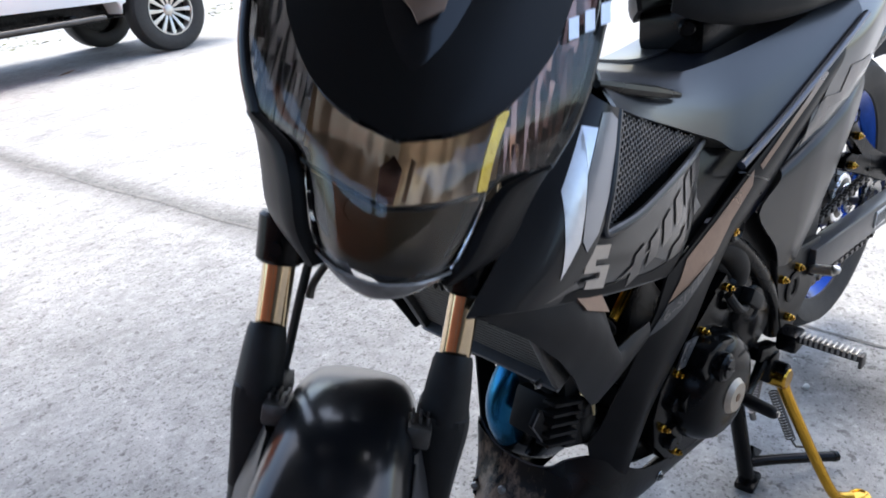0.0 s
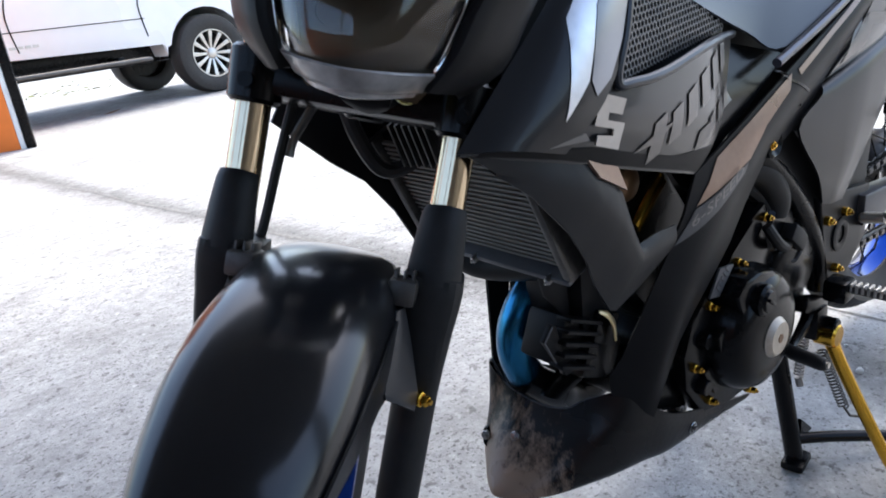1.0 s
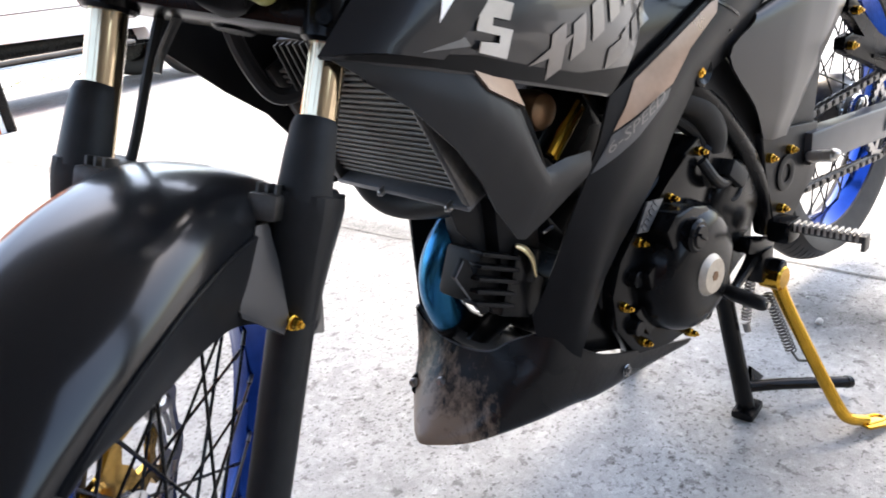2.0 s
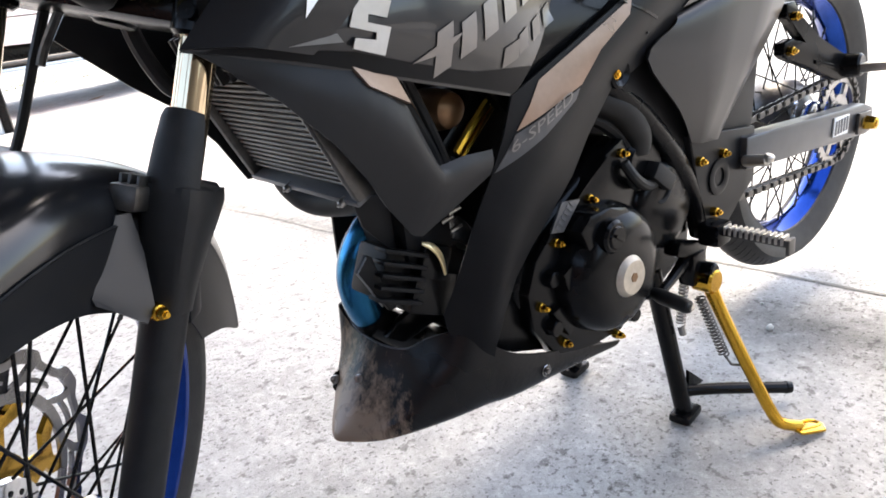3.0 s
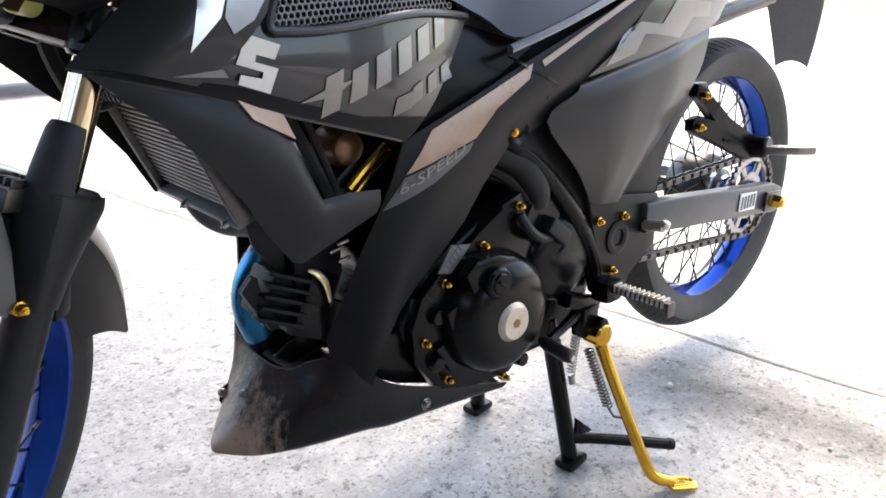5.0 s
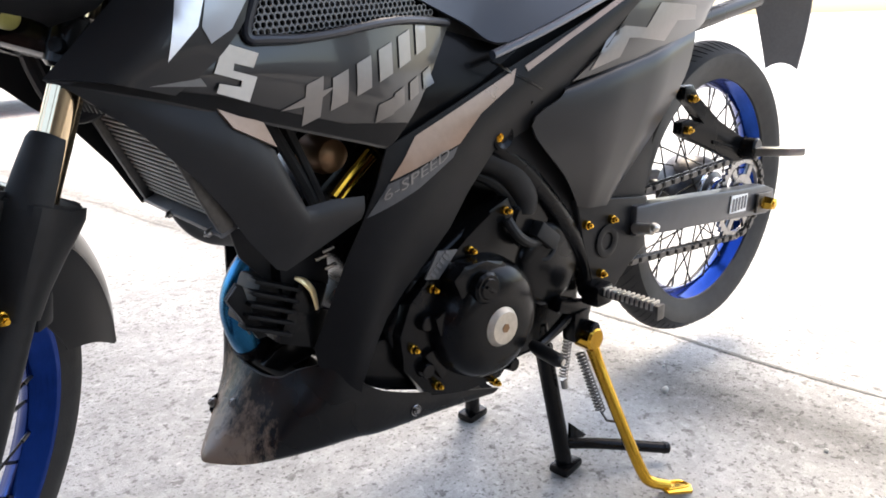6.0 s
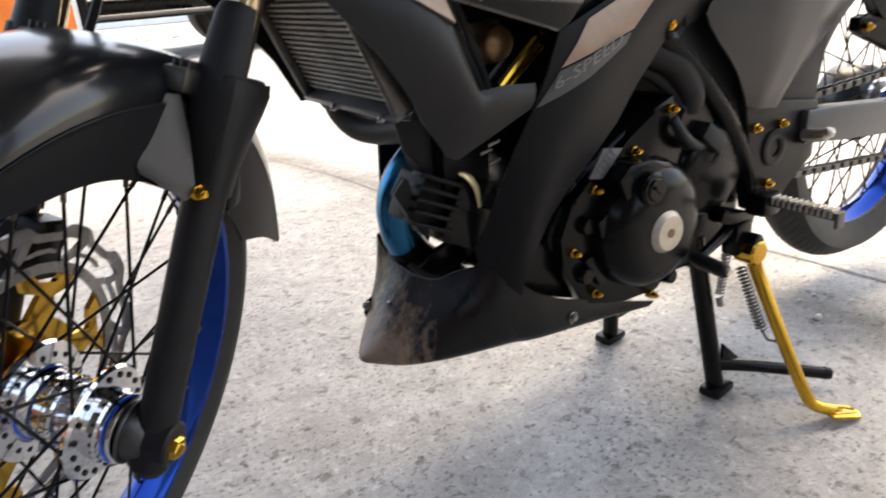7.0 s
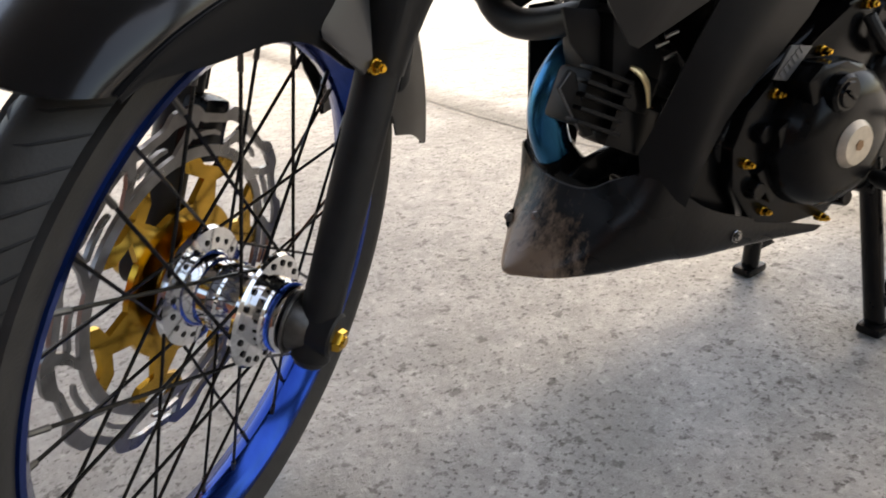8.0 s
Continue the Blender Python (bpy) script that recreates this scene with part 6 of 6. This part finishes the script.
def decal(name, outline, ob, material, label="", lift=0.0011):
    """A thin film that follows the panel's face, cut to the outline of (x, z)."""
    bm = bmesh.new()
    f = bm.faces.new([bm.verts.new((x, 0, z)) for x, z in outline])
    bmesh.ops.triangulate(bm, faces=[f])
    for _ in range(5):
        es = [e for e in bm.edges if e.calc_length() > 0.012]
        if not es:
            break
        bmesh.ops.subdivide_edges(bm, edges=es, cuts=1)
        bmesh.ops.triangulate(bm, faces=bm.faces[:])
    last = -0.12
    for v in bm.verts:
        y = skin(ob, v.co.x, v.co.z)
        v.co.y = (y if y is not None else last) - lift
        last = v.co.y + lift
    bmesh.ops.solidify(bm, geom=bm.faces[:], thickness=-0.0003)
    return part(name, bm, material, ob[0] if type(ob) is tuple else ob, label)


def slant(x0, z0, x1, z1, h, lean=0.3):
    """A leaning bar from x0, z0 to x1, z1 along its foot, h high."""
    d = Vector((x1 - x0, z1 - z0)).normalized()
    n = Vector((-d.y, d.x)) * h + d * h * lean
    return [(x0, z0), (x1, z1), (x1 + n.x, z1 + n.y), (x0 + n.x, z0 + n.y)]


C0, F0, L0, = cowl[0], cowl_front[0], shield[0]
decal("black_band", [(0.172, 0.606), (0.211, 0.5985), (0.268, 0.588), (0.323, 0.5705), (0.385, 0.553), (0.462, 0.545), (0.440, 0.5235), (0.411, 0.5325), (0.320, 0.5595), (0.228, 0.5875), (0.166, 0.6035)], C0, M_SATIN, lift=0.0008)


def badge(name, outline, y, material, label=""):
    """A thin flat badge stuck on the cowl."""
    bm = bmesh.new()
    prism(bm, [(x, y - 0.05 * (x - 0.25), z) for x, z in outline], (0, 0.0012, 0))
    return part(name, bm, material, C0, label)


badge("emblem", [(0.282 + 0.8 * (x - 0.2695), z + 0.002) for x, z in ((0.259, 0.626), (0.293, 0.617), (0.286, 0.606), (0.267, 0.6105), (0.265, 0.605), (0.289, 0.599), (0.278, 0.580), (0.246, 0.589), (0.250, 0.596), (0.271, 0.592), (0.273, 0.597), (0.246, 0.604))], -0.1375, M_SILVERDECAL, "silver emblem shape")
badge("grey_sliver", [(0.214, 0.5995), (0.256, 0.5965), (0.252, 0.603)], -0.1385, M_DIMDECAL)
for k in range(6):
    x = 0.340 + 0.0275 * k
    z = 0.5560 + 0.0105 * k
    decal("lettering", slant(x, z, x + 0.0175, z + 0.0065, 0.028 - (0.002 if k else -0.004), 0.45), C0, M_LETTER, "silver slanted lettering bar")
decal("lettering", [(0.319, 0.571), (0.350, 0.574), (0.372, 0.588), (0.345, 0.582)], C0, M_LETTER)
for k in range(4):
    x = 0.418 + 0.0225 * k
    z = 0.5500 + 0.0082 * k
    decal("small_lettering", slant(x, z, x + (0.022 if k == 0 else 0.014), z + 0.006, 0.0155, 0.45), C0, M_DIMDECAL, "grey slanted lettering bar")
decal("silver_panel", [(0.296, 0.722), (0.272, 0.690), (0.262, 0.662), (0.256, 0.640), (0.262, 0.628), (0.280, 0.638), (0.299, 0.664), (0.315, 0.700), (0.322, 0.722), (0.314, 0.730), (0.304, 0.732)], F0, M_COWLFRONT, "silver-grey panel film", lift=0.0008)
decal("white_stripe", [(0.228, 0.616), (0.236, 0.645), (0.247, 0.684), (0.284, 0.726), (0.295, 0.722), (0.271, 0.690), (0.261, 0.662), (0.253, 0.640)], F0, M_WHITEDECAL, "pale pointed stripe")
decal("bronze_stripe", [(0.438, 0.490), (0.470, 0.531), (0.56, 0.567), (0.612, 0.588), (0.604, 0.572), (0.555, 0.545), (0.525, 0.517)], L0, M_BRONZEDECAL, "bronze stripe")
decal("grey_stripe", [(0.414, 0.455), (0.436, 0.487), (0.522, 0.514), (0.516, 0.504), (0.470, 0.478)], L0, M_DARKDECAL, "dark grey stripe")


def lettering(text, x0, z0, x1, z1, h, lean, ob, material, label, lift=0.0038):
    """Words that lie on a panel's face, from x0, z0 to x1, z1 along their foot."""
    cu = bpy.data.curves.new("lettering", 'FONT')
    cu.body = text
    cu.resolution_u = 2
    tmp = bpy.data.objects.new("lettering", cu)
    me = bpy.data.meshes.new_from_object(tmp)
    bpy.data.objects.remove(tmp)
    bm = bmesh.new()
    bm.from_mesh(me)
    bpy.data.meshes.remove(me)
    a = max(v.co.x for v in bm.verts)
    b = max(v.co.y for v in bm.verts)
    d = Vector((x1 - x0, z1 - z0))
    n = Vector((-d.y, d.x)).normalized() * h + d.normalized() * h * lean
    for v in bm.verts:
        q = Vector((x0, z0)) + d * (v.co.x / a) + n * (v.co.y / b)
        y = skin(ob, q.x, q.y)
        v.co = Vector((q.x, (y if y is not None else -0.12) - lift, q.y))
    return part("lettering", bm, material, ob, label)


lettering("6-SPEED", 0.428, 0.470, 0.508, 0.5055, 0.0095, 0.5, L0, M_LETTER, "small pale words along the stripe")
decal("panel_gap", [(0.573, 0.5985), (0.655, 0.5635), (0.655, 0.5605), (0.573, 0.5955)], L0, M_BLACK)
TAIL = [o for o in bike.children if o.name == "tail_cover"][0]
decal("chevron", [(0.745, 0.577), (0.780, 0.617), (0.806, 0.628), (0.856, 0.624), (0.846, 0.612), (0.815, 0.613), (0.800, 0.590)], TAIL, M_LETTER, "dull bronze angular stripe")
decal("chevron", [(0.838, 0.612), (0.878, 0.655), (0.976, 0.651), (0.985, 0.632), (0.925, 0.632), (0.900, 0.606)], TAIL, M_LETTER, "dull bronze angular stripe")
decal("tail_stripe", [(0.625, 0.590), (0.70, 0.622), (0.80, 0.664), (0.802, 0.659), (0.70, 0.616), (0.628, 0.584)], L0, M_BRONZEDECAL, "bronze tail stripe")

# ---- the truck ----
def truck():
    O = Vector((2.87, 6.62, 0))
    ax = Vector((0.994, 0.11, 0))
    lt = Vector((-0.11, 0.994, 0))
    m = Matrix(((ax.x, lt.x, 0, O.x), (ax.y, lt.y, 0, O.y), (0, 0, 1, 0), (0, 0, 0, 1)))
    t = thing("pickup_truck", O, "white pickup truck with side step parked on the concrete", "truck")
    P = lambda x, y, z: m @ Vector((x, y, z))
    # body side with a round arch: outline in the side plane
    prof = [(-4.6, 0.62), (-0.50, 0.56)]
    prof += [(0.46 * math.cos(a), 0.40 + 0.46 * math.sin(a)) for a in [math.pi * (1 - k / 12) for k in range(13)]]
    prof += [(0.62, 0.45), (0.86, 0.50), (0.92, 0.80), (0.86, 1.05), (0.2, 1.16), (-0.35, 1.18), (-0.95, 1.72), (-2.6, 1.75), (-3.0, 1.2), (-4.6, 1.15)]
    bm = bmesh.new()
    prism(bm, [P(x, 0.03, z) for x, z in prof], lt * 1.72, 0.03, 3)
    body = part("body", bm, M_WHITE, t, "white painted body")
    bm = bmesh.new()
    for x in (-0.62, -1.75):
        tube(bm, [P(x, 0.028, 0.62), P(x - 0.03, 0.027, 0.9), P(x + 0.04, 0.028, 1.16)], 0.006, 6, 4)
    tube(bm, [P(-4.5, 0.026, 0.80), P(-0.62, 0.026, 0.78)], 0.004, 6)
    part("door_gap", bm, M_BLACK, body)
    for k in range(7):
        bm = bmesh.new()
        block(bm, m @ Matrix.Translation((-1.98 + 0.062 * k, 0.026, 0.662)), (0.046, 0.004, 0.022), 0)
        part("lettering", bm, M_ALU, body, "small faint lettering bar")
    bm = bmesh.new()
    block(bm, m @ Matrix.Translation((-2.4, -0.03, 0.42)), (3.4, 0.17, 0.06), 0.02)
    st = part("side_step", bm, M_BLACK, t, "black side step with a bright edge")
    bm = bmesh.new()
    tube(bm, [P(-4.0, -0.115, 0.425), P(-0.75, -0.115, 0.425), P(-0.70, -0.09, 0.42)], 0.022, 10)
    part("edge_strip", bm, M_DARKSTEEL, st)
    for x in (-3.2, -2.0, -0.95):
        bm = bmesh.new()
        block(bm, m @ Matrix.Translation((x, 0.12, 0.44)), (0.06, 0.30, 0.06), 0.01)
        part("step_bracket", bm, M_BLACK, st)
    bm = bmesh.new()
    block(bm, m @ Matrix.Translation((-2.0, 0.88, 0.50)), (5.0, 1.1, 0.26), 0.04)
    part("chassis", bm, M_BLACK, t)
    for x, y, sd in ((0, 0.0, -1), (0, 1.72, 1), (-3.1, 0.0, -1), (-3.1, 1.72, 1)):
        c = P(x, y + (0.11 if sd < 0 else -0.11), 0.38)
        wm = Matrix.Translation(c) @ m.to_3x3().to_4x4()
        bm = bmesh.new()
        lathe(bm, [(0.225, -0.10), (0.25, -0.118), (0.33, -0.122), (0.365, -0.11), (0.38, -0.08), (0.38, 0.08), (0.365, 0.11), (0.33, 0.122), (0.25, 0.118), (0.225, 0.10)], wm, 56, closed=True)
        w = part("wheel", bm, M_TYRE, t, "black truck tyre")
        bm = bmesh.new()
        s = sd
        lathe(bm, [(0.228, s * 0.10), (0.232, s * 0.112), (0.222, s * 0.112), (0.212, s * 0.09), (0.205, s * 0.0)], wm, 56)
        lathe(bm, [(0.0, s * 0.085), (0.035, s * 0.085), (0.05, s * 0.075), (0.06, s * 0.06)], wm, 30)
        for k in range(12):
            r = wm @ Matrix.Rotation(2 * math.pi * k / 12, 4, 'Y')
            pts = [(0.05, -0.014), (0.13, -0.019), (0.215, -0.034), (0.215, 0.010), (0.13, 0.009), (0.05, 0.010)]
            prism(bm, [r @ Vector((p[0], s * (0.068 + 0.03 * (p[0] - 0.05) / 0.16), p[1])) for p in pts], r.to_3x3() @ Vector((0, -s * 0.02, 0)), 0.002)
        rim = part("rim", bm, M_ALU, w, "machined twelve-spoke alloy rim")
        bm = bmesh.new()
        lathe(bm, [(0.0, s * 0.03), (0.215, s * 0.02)], wm, 40)
        part("rim_back", bm, M_BLACK, w)


truck()


def orange_board():
    t = thing("orange_board", (0.60, 5.33, 0), "orange painted board with white and black edge strips", "signboard")
    a, b = Vector((0.835, 5.26, 0)), Vector((-0.40, 5.66, 0))
    d = (b - a).normalized()
    n = Vector((-d.y, d.x, 0))
    m = Matrix(((d.x, n.x, 0, a.x), (d.y, n.y, 0, a.y), (0, 0, 1, 0), (0, 0, 0, 1)))
    bm = bmesh.new()
    block(bm, m @ Matrix.Translation((0.70, 0, 1.0)), (1.2, 0.04, 2.0), 0.004)
    part("panel", bm, M_ORANGE, t)
    bm = bmesh.new()
    block(bm, m @ Matrix.Translation((0.080, -0.002, 1.0)), (0.035, 0.05, 2.0), 0.003)
    part("white_strip", bm, M_WHITEPAINT, t)
    bm = bmesh.new()
    block(bm, m @ Matrix.Translation((0.030, 0.0, 1.0)), (0.06, 0.06, 2.0), 0.004)
    part("edge_post", bm, M_BLACK, t)


orange_board()


def litter():
    rnd = random.Random(7)
    # one dry leaf on the floor
    bm = bmesh.new()
    sheet(bm, [[(1.66, 6.50, 0.004), (1.75, 6.53, 0.006), (1.84, 6.58, 0.02)], [(1.66, 6.50, 0.004), (1.74, 6.56, 0.012), (1.84, 6.58, 0.02)]], 4, 3, 0.002)
    tagged(link_mesh("dry_leaf", bm, M_LEAF), "curled brown dry leaf on the concrete", "leaf")
    for x, y, r in ((1.051, -0.073, 0.0065), (1.064, -0.342, 0.004), (1.13, -0.02, 0.0035), (0.95, 0.33, 0.003)):
        bm = bmesh.new()
        bmesh.ops.create_icosphere(bm, subdivisions=2, radius=r, matrix=pose(x, y, r * 0.55))
        for v in bm.verts:
            v.co += Vector((rnd.uniform(-1, 1), rnd.uniform(-1, 1), rnd.uniform(-1, 1))) * r * 0.16
            v.co.z = max(v.co.z, 0.0005)
        tagged(link_mesh("pebble", bm, M_STONE, 60), "small pale pebble on the concrete", "pebble", "pebbles on the floor")
    bm = bmesh.new()
    for k in range(600):
        x, y = rnd.uniform(-4, 9), 9.3 + abs(rnd.gauss(0, 1.2))
        s = rnd.uniform(0.02, 0.07)
        a = rnd.uniform(0, 6.3)
        q = [bm.verts.new((x + s * math.cos(a + t) * w, y + s * math.sin(a + t) * w, 0.012 + rnd.uniform(0, 0.03))) for t, w in ((0, 1), (1.57, 0.4), (3.14, 1), (4.71, 0.4))]
        bm.faces.new(q)
    tagged(link_mesh("leaf_litter", bm, M_EARTH), "strip of dry leaves and weeds behind the truck", "leaf litter", kind="stuff")


litter()
